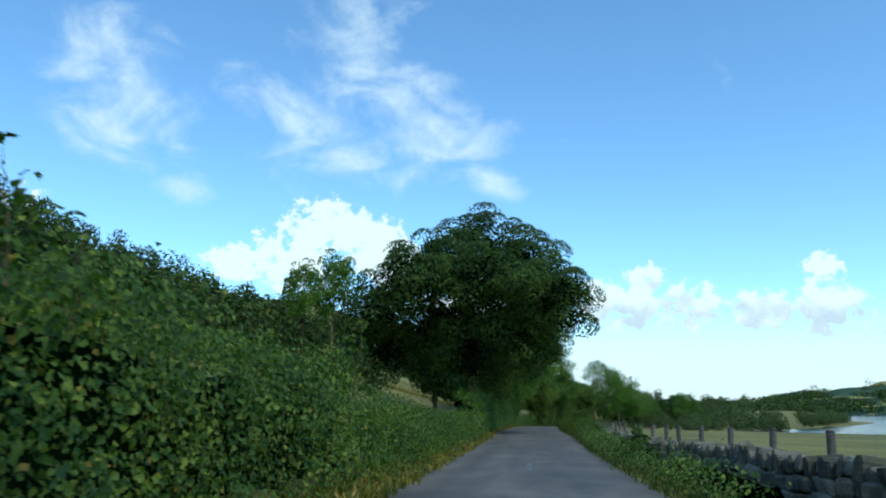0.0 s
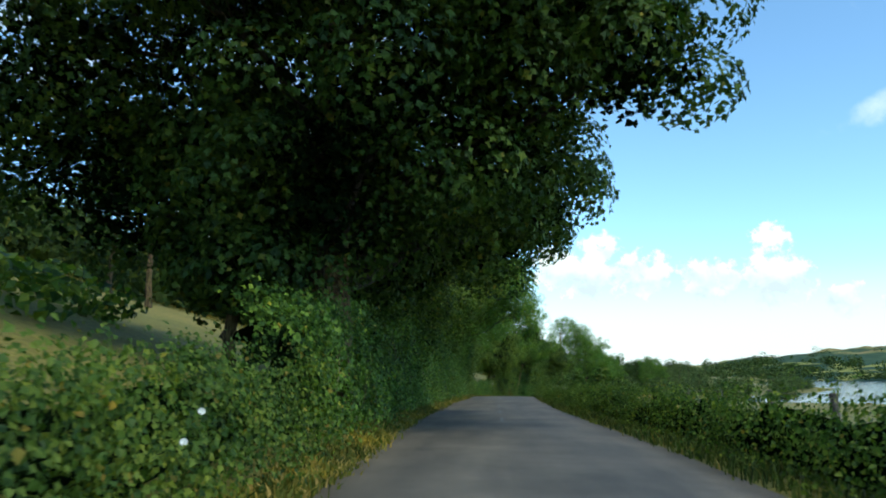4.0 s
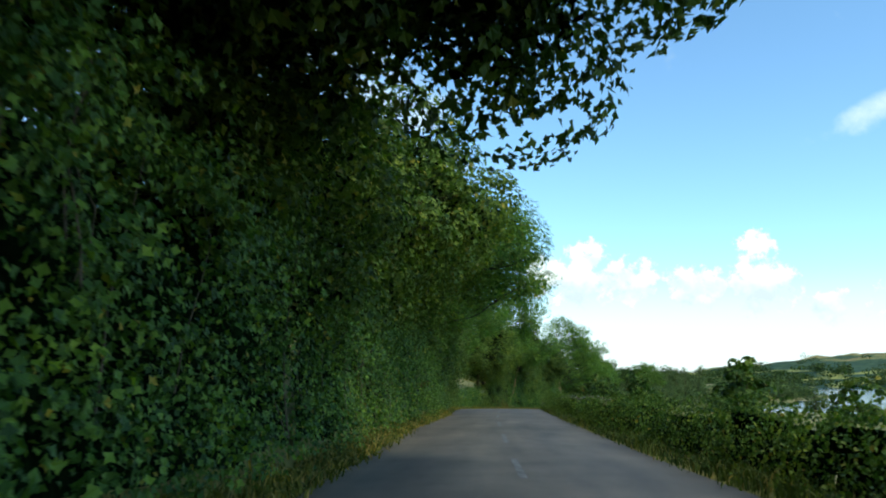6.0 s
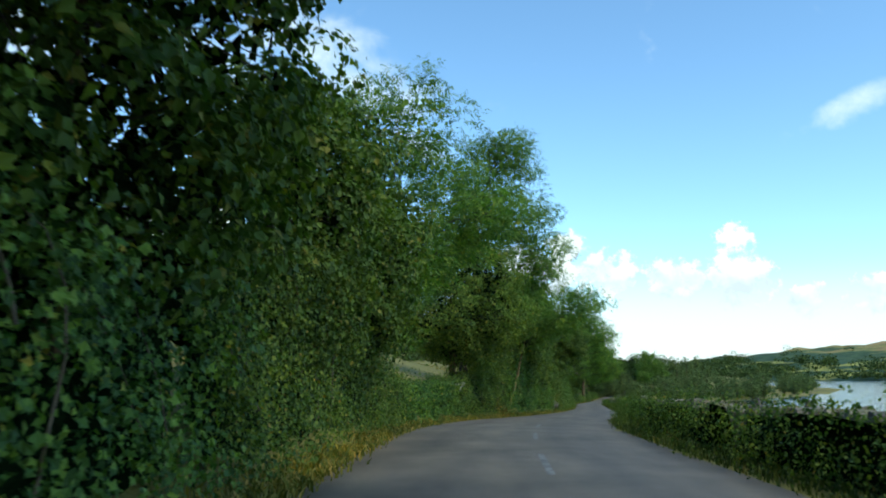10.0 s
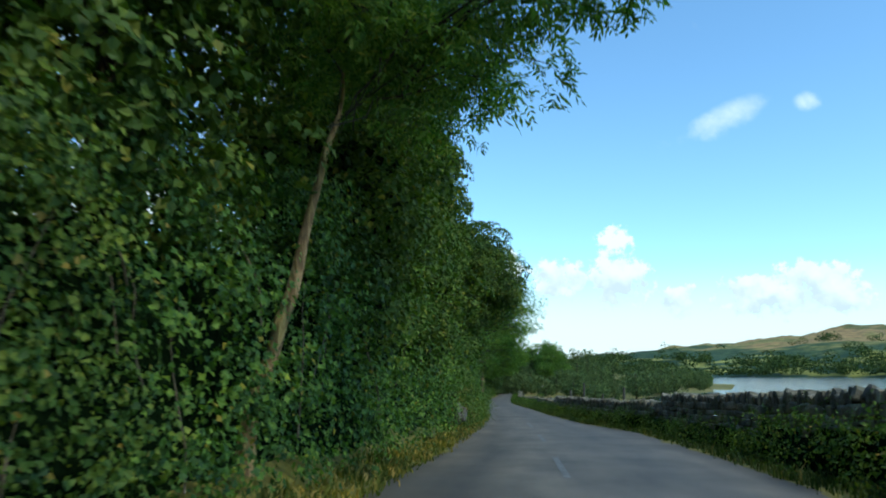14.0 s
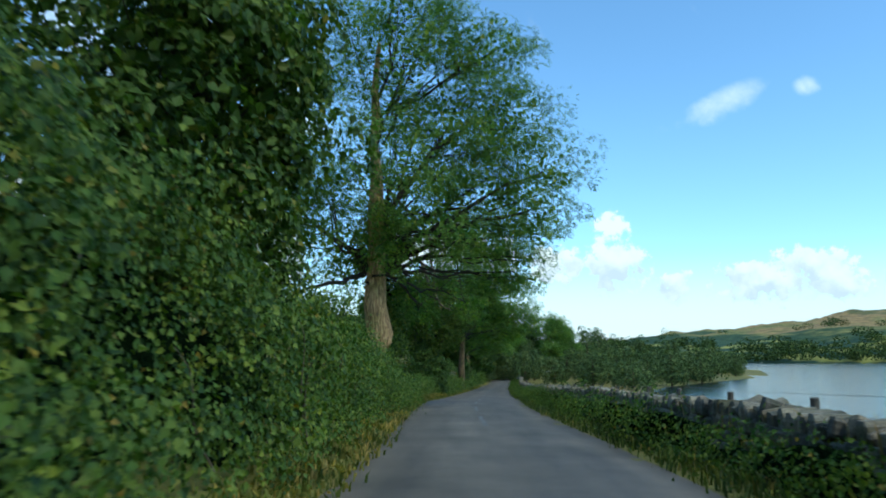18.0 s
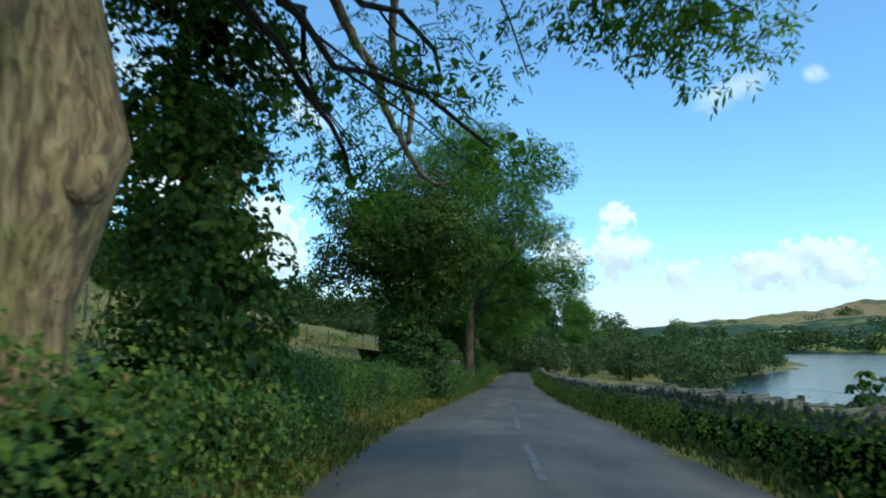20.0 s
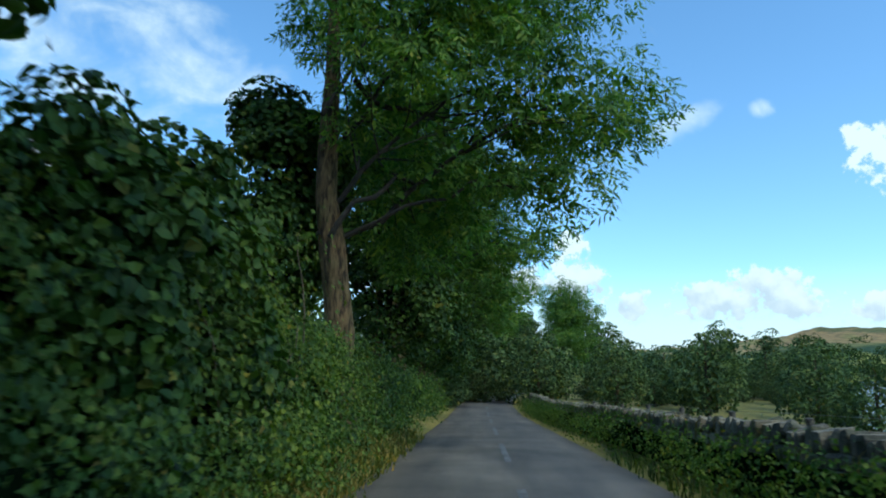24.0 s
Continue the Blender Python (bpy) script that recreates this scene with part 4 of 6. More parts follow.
# ---- trees on the hill side ----
ell = lambda x, y, z, a, b, c: (x, y, z, a, b, c)
big = make_tree("sycamore_tree", 11, 11.5, 0.5, [ell(1.2, 0, 7.0, 4.4, 5.5, 3.6), ell(-4.8, -1, 7.2, 2.6, 3, 2.2), ell(-5.8, -0.4, 5.8, 2.2, 2.8, 1.7), ell(-4.8, 1.0, 4.2, 2.2, 2.6, 1.3), ell(3.8, 6.0, 6.3, 2.0, 2.6, 1.3), ell(0.2, -1.9, 4.4, 1.8, 1.4, 1.0), ell(1.8, -2.4, 5.2, 1.6, 1.3, 0.9), ell(0.2, -1.5, 3.4, 1.5, 1.0, 0.9), ell(-1.2, 0.4, 9.7, 2.6, 3.0, 2.0), ell(3.4, 0.4, 9.6, 2.2, 2.6, 1.8), ell(1.2, 1, 10.2, 3.4, 3.8, 2.5), ell(-2.6, 0.8, 5.8, 2.6, 2.8, 2.2), ell(1.6, -5.0, 7.7, 3.0, 2.2, 1.7), ell(-2.8, -4.4, 7.7, 2.8, 2.2, 1.8), ell(3.4, 0.5, 5.5, 2.0, 3.2, 1.4), ell(3.2, 4.2, 5.2, 1.4, 2.2, 1.0), ell(4.5, -3.4, 6.9, 2.1, 2.3, 1.5), ell(4.6, -0.6, 7.6, 1.9, 2.6, 1.7), ell(5.8, -1.8, 5.9, 1.4, 1.8, 1.0), ell(5.8, -1.6, 7.7, 1.4, 2.0, 1.3), ell(3.0, 6.2, 4.6, 2.0, 2.0, 1.0), ell(2.4, 7.4, 5.2, 1.5, 2.0, 0.9), ell(0.9, 7.6, 4.2, 2.2, 2.2, 1.2), ell(1.8, 9.0, 5.2, 2.0, 1.8, 1.0), ell(-1.0, 7.0, 4.4, 2.4, 2.4, 1.6)] + [ell(2.2, 4.6, 4.9, 2.6, 3.2, 1.2), ell(-1, 4, 5.2, 3, 3, 2), ell(0.6, 3, 3.3, 2.0, 3, 1.2), ell(-1.6, 1, 3.0, 2.2, 3, 1.4), ell(3.6, -0.5, 8.6, 2.0, 2.6, 1.7), ell(-2.8, 0, 8.8, 2.4, 2.8, 2.0), ell(3.5, 8.0, 4.7, 1.3, 1.6, 0.9), ell(4.3, 7.6, 4.9, 1.0, 1.3, 0.8), ell(3.3, 9.0, 4.6, 1.2, 1.4, 0.8), ell(4.6, 4.6, 5.0, 1.2, 1.7, 0.9)],
                SYCAMORE, 0.145, 560, 300, 0.95, shape="lobed", label="large round-headed sycamore in full dark leaf overhanging the lane", inner=1.6, stout=0.27)
put(big, 5.85, -3.2)
big.scale = (1.07, 1.07, 1.07)
a2 = make_tree("sycamore_tree", 47, 7.0, 0.16, [ell(0, 0, 4.6, 1.9, 2.4, 1.8), ell(0.2, 0.4, 2.8, 1.7, 2.2, 1.3), ell(0, 0, 6.0, 1.2, 1.6, 0.9)], SYCAMORE, 0.15, 300, 55, 0.5, shape="oval", label="dark young sycamore beneath the great tree", inner=1.5)
put(a2, 5.9, -5.2, -0.3)
b1 = make_tree("sycamore_tree", 12, 8.5, 0.28, [ell(0.4, 0, 5.2, 2.6, 3.6, 2.0), ell(0.8, 1, 7.2, 2.0, 2.4, 1.4), ell(0, -2.5, 4.2, 1.8, 2.4, 1.5), ell(-0.2, 0, 3.2, 1.5, 3.2, 1.2), ell(-2, 0, 5, 2, 3, 2), ell(2.4, 2.6, 5.8, 1.9, 2.4, 1.0), ell(2.2, 5.2, 6.0, 1.7, 2.2, 1.0)], LIT_LEAF, 0.14, 620, 62, 0.55, shape="lobed", shade_inner=True, label="dark sycamore leaning from the roadside bank", inner=1.5)
put(b1, 8.2, -3.1)
b5 = make_tree("sycamore_tree", 42, 7.5, 0.22, [ell(0.2, 0, 4.8, 2.2, 3.0, 1.8), ell(-0.2, 0, 3.0, 1.5, 2.6, 1.1), ell(0.4, 0.5, 6.2, 1.8, 2.2, 1.2)], LIT_LEAF, 0.13, 330, 65, 0.5, shape="lobed", shade_inner=True, label="leafy young sycamore crowding over the hedge", inner=1.5)
put(b5, 7.0, -3.5)
b2 = make_tree("ash_tree", 13, 10.5, 0.22, [ell(1.2, 0.5, 6.8, 2.8, 3.4, 2.2), ell(3.6, 1.5, 7.0, 2.2, 2.6, 1.6), ell(0.2, -1, 4.6, 1.9, 2.6, 1.5), ell(1.5, 0, 9.0, 2.2, 2.2, 1.3), ell(-0.2, 1, 3.2, 1.6, 3.0, 1.1), ell(4.6, 0.5, 8.2, 1.6, 2.0, 1.0), ell(-2, 0, 6, 2, 3, 2), ell(3.6, 3.2, 5.4, 2.2, 2.4, 1.1), ell(5.4, 2.6, 5.6, 1.3, 1.7, 0.7), ell(1.2, 2.6, 4.8, 2.0, 2.4, 1.3), ell(4.5, -1.0, 7.5, 1.5, 1.8, 1.1), ell(5.1, -0.4, 6.5, 1.1, 1.3, 0.8)], ASH, 0.12, 840, 26, 0.55, shape="pinnate", label="slender ash with feathery leaves overhanging the lane", inner=1.2, stout=0.25)
put(copy_thing(b1, Matrix()), 8.9, -3.7, -0.1)
put(b2, 9.95, -3.0)
put(copy_thing(b1, Matrix()), 9.7, -3.9, 0.2)
put(copy_thing(b5, Matrix()), 9.3, -3.6, -0.3)
b4 = make_tree("hazel_tree", 14, 6.0, 0.14, [ell(0, 0, 3.8, 1.9, 3.0, 1.9), ell(0.2, 0.6, 5.0, 1.4, 1.8, 1.0), ell(0, 0, 2.2, 1.4, 2.6, 1.0)], HAZEL, 0.1, 270, 85, 0.5, label="bushy light green hazel on the bank", inner=1.4, shade_inner=True)
put(b4, 10.6, -3.2)
put(copy_thing(b4, Matrix()), 11.3, -3.7, -0.4)
put(copy_thing(b4, Matrix()), 11.85, -3.7, -0.2)
put(copy_thing(b4, Matrix()), 15.18, -3.7, -0.4, turn=30)
put(copy_thing(b4, Matrix()), 15.56, -3.75, -0.9, turn=100)
put(copy_thing(b4, Matrix()), 7.45, -3.9, -0.3, turn=60)
put(copy_thing(b4, Matrix()), 9.75, -4.2, -0.3, turn=120)
b3 = make_tree("ash_tree", 15, 11.0, 0.17, [ell(0.1, 0.2, 3.2, 1.1, 1.4, 1.0), ell(0.6, 0.2, 5.4, 1.5, 1.7, 1.0), ell(0.8, 1.4, 7.0, 2.6, 3.0, 1.8), ell(-2, 0.5, 6.2, 2.4, 2.6, 1.6), ell(3.2, 3.0, 6.8, 1.7, 2.2, 0.8), ell(0, -1.5, 4.4, 1.6, 1.8, 1.2), ell(0.5, 0, 9.2, 2.4, 2.4, 1.4), ell(0.2, 4.2, 4.7, 1.7, 1.9, 0.9), ell(-1.6, 3.6, 4.6, 1.6, 1.8, 1.0), ell(1.6, 4.6, 6.0, 1.4, 1.6, 0.8)], ASH, 0.15, 560, 24, 0.55, stout=0.25, fork=0.5, shape="pinnate", label="open-crowned ash with drooping twigs beside the lane", inner=0.6,
               extra=[((0, 0.2, 3.6), (0.4, 5.0, 4.0), 0.045), ((-0.2, 0.2, 4.2), (-1.4, 4.6, 4.4), 0.04)])
put(b3, 12.4, -4.0)
c1 = make_tree("hawthorn_tree", 16, 7.6, 0.22, [ell(0.2, 0, 4.4, 3.6, 3.6, 2.0), ell(0.8, 0.6, 6.2, 2.6, 2.8, 1.6), ell(-0.9, -0.6, 3.9, 2.0, 2.2, 1.0), ell(1.0, 2.4, 3.4, 2.0, 2.4, 1.4), ell(0.3, 0.6, 2.7, 1.5, 2.2, 0.9)], LIT_LEAF, 0.1, 560, 105, 0.55, shape="lobed", shade_inner=True, label="broad bushy hawthorn spreading over the hedge", inner=1.5)
put(c1, 13.8, -4.1)
c2 = make_tree("ash_tree", 17, 16.5, 0.32, [ell(0, 0, 10.5, 3.4, 3.4, 2.8), ell(0.8, 0.5, 14.2, 3.6, 3.4, 2.4), ell(2.0, 0.5, 16.0, 2.4, 2.4, 1.6), ell(2.4, 1, 7.6, 2.8, 2.8, 2.2), ell(2.8, 1, 11.2, 2.4, 2.4, 2.0), ell(-2.4, 0, 9.0, 2.4, 2.4, 2.2), ell(4.2, 1, 9.0, 1.8, 2.0, 1.5)], ASH, 0.16, 700, 28, 0.65, shape="pinnate", label="tall upright ash behind the hedge", inner=0.9)
put(c2, 14.9, -5.2)
c3 = make_tree("leaning_tree", 18, 5.4, 0.1, [ell(2.0, 0.8, 4.7, 1.0, 1.6, 0.6), ell(2.7, 1.2, 5.0, 0.9, 1.3, 0.6), ell(0.9, 0.4, 5.4, 1.5, 1.7, 1.0), ell(2.0, 1.6, 5.6, 1.4, 1.6, 0.8), ell(3.4, -1.0, 5.5, 1.2, 1.4, 0.8), ell(4.7, -1.0, 6.3, 1.2, 1.4, 0.9), ell(4.1, -1.2, 5.1, 0.7, 1.0, 0.5), ell(1.6, -0.8, 5.9, 1.1, 1.4, 0.9)], ASH, 0.12, 300, 26, 0.46, lean=(0.9, 0.2), shape="pinnate", label="thin pale-barked ash leaning out over the lane", inner=0.0)
put(c3, 14.75, -2.85)
for t_, u_, s_, hh_ in [(14.6, -3.9, 20, 7.5), (15.35, -3.5, 21, 9.2), (16.0, -3.5, 22, 9.6), (16.55, -3.7, 46, 8.4), (17.45, -3.5, 48, 8.6), (17.9, -3.3, 29, 7.8), (18.75, -3.5, 30, 5.2)]:
    d1 = make_tree("hazel_tree", s_, hh_, 0.13, [ell(0, 0, hh_ * 0.66, 1.9, 3.0, hh_ * 0.25), ell(0.4, 0.5, hh_ * 0.84, 1.3, 1.9, hh_ * 0.15), ell(0, 0, hh_ * 0.4, 1.5, 2.8, hh_ * 0.2)], HAZEL, 0.11, 330, 90, 0.5, label="tall hazel rising above the ivy hedge", inner=1.4)
    put(d1, t_, u_)
d2 = make_tree("oak_tree", 23, 8.2, 0.26, [ell(0.6, 0, 5.4, 2.6, 3.0, 1.9), ell(0.8, 0.3, 6.9, 1.9, 2.3, 1.2), ell(1.9, 0.8, 4.7, 1.3, 1.9, 1.1), ell(0, 0, 3.2, 1.5, 2.6, 1.1)], HAZEL, 0.12, 430, 95, 0.5, shape="lobed", label="dark green oak above the roadside wall", inner=1.4)
put(d2, 17.1, -2.9)
e1 = make_tree("old_ash_tree", 24, 16.5, 0.5, [ell(0.6, 0, 8.4, 4.0, 4.4, 2.6), ell(2.2, -0.5, 5.8, 2.4, 2.4, 1.0), ell(-1.6, -0.5, 5.5, 2.2, 2.0, 0.9), ell(0.9, -0.2, 4.9, 1.2, 1.2, 0.8), ell(3.8, 1.6, 7.6, 2.8, 3.2, 1.6), ell(-3.6, 0, 7.0, 2.6, 2.8, 1.6), ell(1, 0, 12.6, 3.6, 3.6, 2.6), ell(5.8, 0.6, 6.8, 1.8, 2.4, 1.0), ell(3.2, 0.5, 10.4, 2.4, 2.6, 1.6), ell(0.5, 0, 15.0, 2.2, 2.2, 1.3), ell(-1.6, 2.4, 4.8, 1.4, 1.6, 1.0), ell(5.0, 0.5, 10.2, 2.2, 2.6, 2.0), ell(3.8, 0, 13.2, 2.4, 2.6, 1.7), ell(6.4, 0.8, 8.4, 1.8, 2.2, 1.4), ell(4.6, 1.4, 5.3, 1.0, 1.2, 0.55), ell(5.8, 1.7, 5.1, 0.9, 1.1, 0.5), ell(6.4, 3.0, 6.3, 1.2, 1.4, 0.7), ell(4.7, 3.0, 4.5, 0.8, 0.8, 0.3), ell(5.8, 3.1, 4.4, 0.7, 0.7, 0.25), ell(1.2, 6.0, 3.2, 0.6, 0.7, 0.6), ell(3.4, 6.2, 3.7, 0.9, 0.7, 0.4), ell(2.6, 5.2, 4.6, 1.0, 0.9, 0.6), ell(0.9, 4.9, 4.1, 0.8, 0.8, 0.7)], ASH, 0.125, 1080, 34, 0.62, shape="pinnate", label="massive old ash with a bare pale trunk and wide crown", inner=0.5,
               stout=0.4, fork=0.5, flare=0.0,
               extra=[((-0.2, 0, 4.4), (-4.2, -0.4, 4.6), 0.14), ((0.3, 0.2, 5.4), (6.2, 3.1, 4.4), 0.045), ((0.3, 0, 5.8), (5.8, 1.6, 5.0), 0.055), ((0.3, 0, 6.6), (6.6, 3.2, 6.2), 0.06)])
put(e1, 20.42, -3.02)
e2 = make_tree("ivy_clad_tree", 43, 7.5, 0.2, [ell(0, 0, 2.4, 0.75, 0.8, 1.5), ell(0.1, 0, 4.2, 0.9, 0.9, 1.4), ell(0.2, 0, 6.0, 1.3, 1.4, 1.2)], IVY, 0.10, 170, 85, 0.4, label="slim trunk thickly wrapped in dark ivy", inner=1.0)
put(e2, 20.75, -3.5)
f1 = make_tree("sycamore_tree", 25, 8.0, 0.24, [ell(0.2, 0, 5.6, 2.4, 2.6, 1.8), ell(-3.0, 0.4, 4.2, 0.9, 1.0, 0.55), ell(-1.5, -0.2, 3.5, 1.1, 1.2, 0.7), ell(1.5, 0.4, 4.2, 1.3, 1.8, 1.0), ell(2.3, 0.1, 4.7, 1.1, 1.6, 0.8), ell(1.2, 0.8, 3.1, 0.8, 1.0, 0.7), ell(1.8, 1.0, 3.7, 0.9, 1.1, 0.6), ell(0.3, 0.3, 6.8, 2.0, 2.0, 1.2), ell(0.4, 0, 3.7, 1.5, 1.6, 1.0), ell(-2.2, 0.2, 5.0, 1.3, 1.5, 0.9), ell(-1.5, 0.2, 6.4, 1.5, 1.6, 1.0), ell(0.1, 0, 1.8, 0.8, 0.9, 1.1), ell(-0.6, -1.4, 5.4, 1.7, 1.5, 1.2), ell(0.9, -1.4, 5.8, 1.5, 1.5, 1.1)], HAZEL, 0.11, 900, 62, 0.45, shape="lobed", label="full-leaved sycamore beside the lane", inner=0.7)
put(f1, 22.3, -3.1)
g1 = make_tree("ash_tree", 26, 18.0, 0.3, [ell(0.5, 0, 11.0, 4.4, 4.0, 3.2), ell(3.4, 0.5, 9.0, 3.2, 3.2, 2.6), ell(5.0, 0.5, 6.6, 2.2, 2.6, 1.5), ell(1.5, 1, 6.6, 2.8, 3.0, 1.5), ell(-3.0, 0, 7.2, 2.8, 2.8, 1.7), ell(-2.4, 1, 4.9, 2.0, 2.4, 0.9), ell(2.2, -0.5, 13.5, 3.8, 3.6, 2.4), ell(-1.5, 0, 15, 3.2, 3.2, 2.2), ell(4.7, 0.6, 4.8, 0.9, 1.2, 0.6), ell(0.5, 2.4, 4.6, 1.6, 1.8, 1.2), ell(-0.9, -0.4, 5.6, 1.4, 1.6, 1.0), ell(-4.4, -0.8, 8.6, 2.2, 2.4, 1.9), ell(-4.2, 0, 5.9, 1.6, 2.0, 1.0), ell(6.2, 0.2, 7.2, 1.4, 1.8, 1.0)], ASH, 0.15, 1200, 32, 0.62, fork=0.5, shape="pinnate", label="tall roadside ash with ridged brown trunk", inner=0.4, stout=0.42, flare=0.25,
               extra=[((0, 0, 6.4), (4.8, 0.8, 6.6), 0.05)])
put(g1, 23.8, -1.95)
h1_ = make_tree("ash_tree", 27, 13.0, 0.31, [ell(2.0, 0.8, 6.4, 2.5, 2.6, 1.9), ell(4.2, 1, 6.3, 1.7, 2.0, 1.1), ell(3.8, 0.8, 4.5, 0.9, 1.2, 0.7), ell(0.9, 1.5, 9.2, 2.8, 3.0, 2.0), ell(3.0, 1, 8.4, 2.2, 2.4, 1.3), ell(1.6, 1.6, 4.4, 1.4, 1.8, 1.3), ell(0.3, 0, 11.2, 2.6, 2.6, 1.7)], ASH, 0.17, 520, 28, 0.6, fork=0.5, shape="pinnate", label="roadside ash in a row along the lane", inner=0.9, stout=0.28, flare=0.2,
                extra=[((0, 0, 6.4), (3.4, 0.8, 6.0), 0.06)])
put(h1_, 25.08, -2.55)
for t_, u_ in [(26.3, -3.1), (27.5, -2.8), (29.2, -3.0), (31.2, 5.5), (32.6, 4.5)]:
    put(copy_thing(h1_, Matrix()), t_, u_, 0, turn=float(rng.uniform(0, 360)) if u_ > 0 else None)
# dark trees leafed to the ground, closing the row
row = make_tree("field_maple_tree", 44, 8.5, 0.2, [ell(0.7, 0, 5.6, 2.1, 2.8, 2.3), ell(0.7, 0.4, 3.0, 1.7, 2.6, 1.6), ell(0.4, 0, 7.4, 1.6, 2.0, 1.2)], SYCAMORE, 0.13, 330, 70, 0.5, shape="oval", label="dark bushy field maple leafed to the ground", inner=1.3)
put(row, 25.75, -3.0)
for t_, u_, s_ in [(26.7, -2.7, 1.0), (27.6, -2.6, 0.95), (28.6, -2.4, 1.0), (29.8, -2.4, 1.1), (31.2, -2.6, 1.2), (33.0, -2.6, 1.3)]:
    ob = put(copy_thing(row, Matrix()), t_, u_, 0, turn=None)
    ob.scale = (s_, s_, s_)
bushy = make_tree("sycamore_tree", 45, 6.8, 0.14, [ell(0.2, 0, 4.8, 0.95, 1.4, 1.6), ell(0.1, 0.3, 3.2, 0.9, 1.4, 1.2), ell(0.0, 0, 6.2, 0.7, 0.9, 0.7)], SYCAMORE, 0.13, 260, 70, 0.42, shape="oval", label="young dark sycamore behind the ash trunk", inner=1.2)
put(bushy, 25.2, -4.1)
bushy.scale = (1.05, 1.05, 0.9)
ob = put(copy_thing(bushy, Matrix()), 24.15, -3.75, -0.6)
ob.scale = (1.3, 1.3, 1.0)
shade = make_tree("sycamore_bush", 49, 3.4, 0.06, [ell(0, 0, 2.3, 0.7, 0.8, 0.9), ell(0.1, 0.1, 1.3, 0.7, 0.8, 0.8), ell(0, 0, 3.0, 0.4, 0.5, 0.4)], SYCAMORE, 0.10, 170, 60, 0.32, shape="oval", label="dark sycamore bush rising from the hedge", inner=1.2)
put(shade, 24.52, -2.75, -0.7)
put(copy_thing(shade, Matrix()), 24.38, -2.7, -0.9, turn=70)
put(copy_thing(shade, Matrix()), 22.5, -2.75, -0.8, turn=140)
put(copy_thing(shade, Matrix()), 22.32, -2.6, -0.5, turn=20)
put(copy_thing(shade, Matrix()), 22.27, -3.2, -0.2, turn=250)
for t_, u_, a_ in ((23.68, -3.2, 30), (23.84, -3.7, 160)):
    ob = put(copy_thing(shade, Matrix()), t_, u_, -1.5, turn=a_)
    ob.scale = (1.1, 1.1, 1.0)
slim = make_tree("slender_tree", 28, 9.5, 0.13, [ell(0, 0, 6.6, 1.7, 1.7, 1.9), ell(0.3, 0, 8.4, 1.1, 1.1, 1.0), ell(-1.2, 0, 5.2, 1.2, 1.2, 1.0)], ASH, 0.16, 110, 55, 0.5, label="slim open-crowned tree on the hillside field")
put(slim, 8.9, -19.5)
slim.scale = (1.35, 1.35, 1.35)
ob = put(copy_thing(slim, Matrix()), 9.3, -24, 0, turn=70)
ob.scale = (1.2, 1.2, 1.2)

# ---- far trees, shared by copies ----
wide_tree = make_tree("far_tree", 31, 9, 0.25, [ell(0, 0, 4.2, 3.6, 3.6, 3.2), ell(1.5, 0.6, 6.4, 2.2, 2.2, 1.9), ell(-1.6, 0, 3.6, 2.6, 2.6, 2.6), ell(0.6, -0.6, 2.0, 2.8, 2.8, 1.5)], FAR_LEAF, 0.36, 110, 20, 0.75, twig=30, label="rounded broadleaf tree on the far side of the field", inner=0.3)
tall_tree = make_tree("far_tree", 32, 13, 0.25, [ell(0, 0, 6.5, 3.0, 3.0, 4.6), ell(0.5, 0.6, 10.2, 1.9, 1.9, 2.2), ell(-0.5, 0, 2.6, 2.4, 2.4, 2.0)], FAR_LEAF, 0.36, 110, 20, 0.75, twig=30, label="tall dark broadleaf tree in the lakeside wood", inner=0.3)


def put_xy(root, x, y, s=1.0, turn=0.0, dz=0.0):
    x = min(x, float(shore_x(y)) - 2.5)
    z = float(land(np.array([float(x)]), np.array([float(y)]))[0])
    root.matrix_world = pose(x, y, z + dz, 0, 0, turn) @ Matrix.Diagonal((s, s, s, 1))


first_wide, first_tall = True, True
SPOTS = [(69, 152, 0.5, 0), (74, 181, 0.5, 0), (134, 297, 1.0, 0), (124, 286, 0.7, 0), (80, 261, 0.55, 0), (77, 266, 0.6, 0), (86, 260, 0.7, 0), (122, 333, 1.0, 1), (128, 338, 1.0, 1), (137, 349, 1.1, 0)]
SPOTS += [(132, 372, 1.1, 1), (141, 386, 1.1, 0), (92, 268, 0.7, 0), (104, 282, 0.8, 0), (77, 232, 0.6, 0), (84, 246, 0.5, 0), (89, 254, 0.6, 0), (97, 262, 0.65, 0), (108, 272, 0.85, 0), (117, 282, 0.8, 0), (127, 292, 0.9, 0), (66, 300, 1.0, 1), (72, 306, 0.8, 0), (60, 312, 0.9, 0), (80, 300, 0.75, 0), (90, 296, 0.7, 0)]
for k_ in range(44):
    q = k_ / 43
    SPOTS.append((70 + 66 * q + rng.normal() * 3, 266 + 40 * q + rng.normal() * 4, 0.3 + 0.55 * float(rng.random()) ** 2.5, int(rng.random() < 0.15)))
for k_ in range(46):
    q = k_ / 45
    SPOTS.append((62 + 120 * q + rng.normal() * 7, 278 + 190 * q + rng.normal() * 9, float(rng.uniform(0.5, 0.85)), int(rng.random() < 0.35)))
for k_ in range(60):
    q = rng.random()
    SPOTS.append((40 + 170 * q + rng.normal() * 14, 330 + 220 * rng.random() + 60 * q, float(rng.uniform(0.8, 1.2)), int(rng.random() < 0.5)))
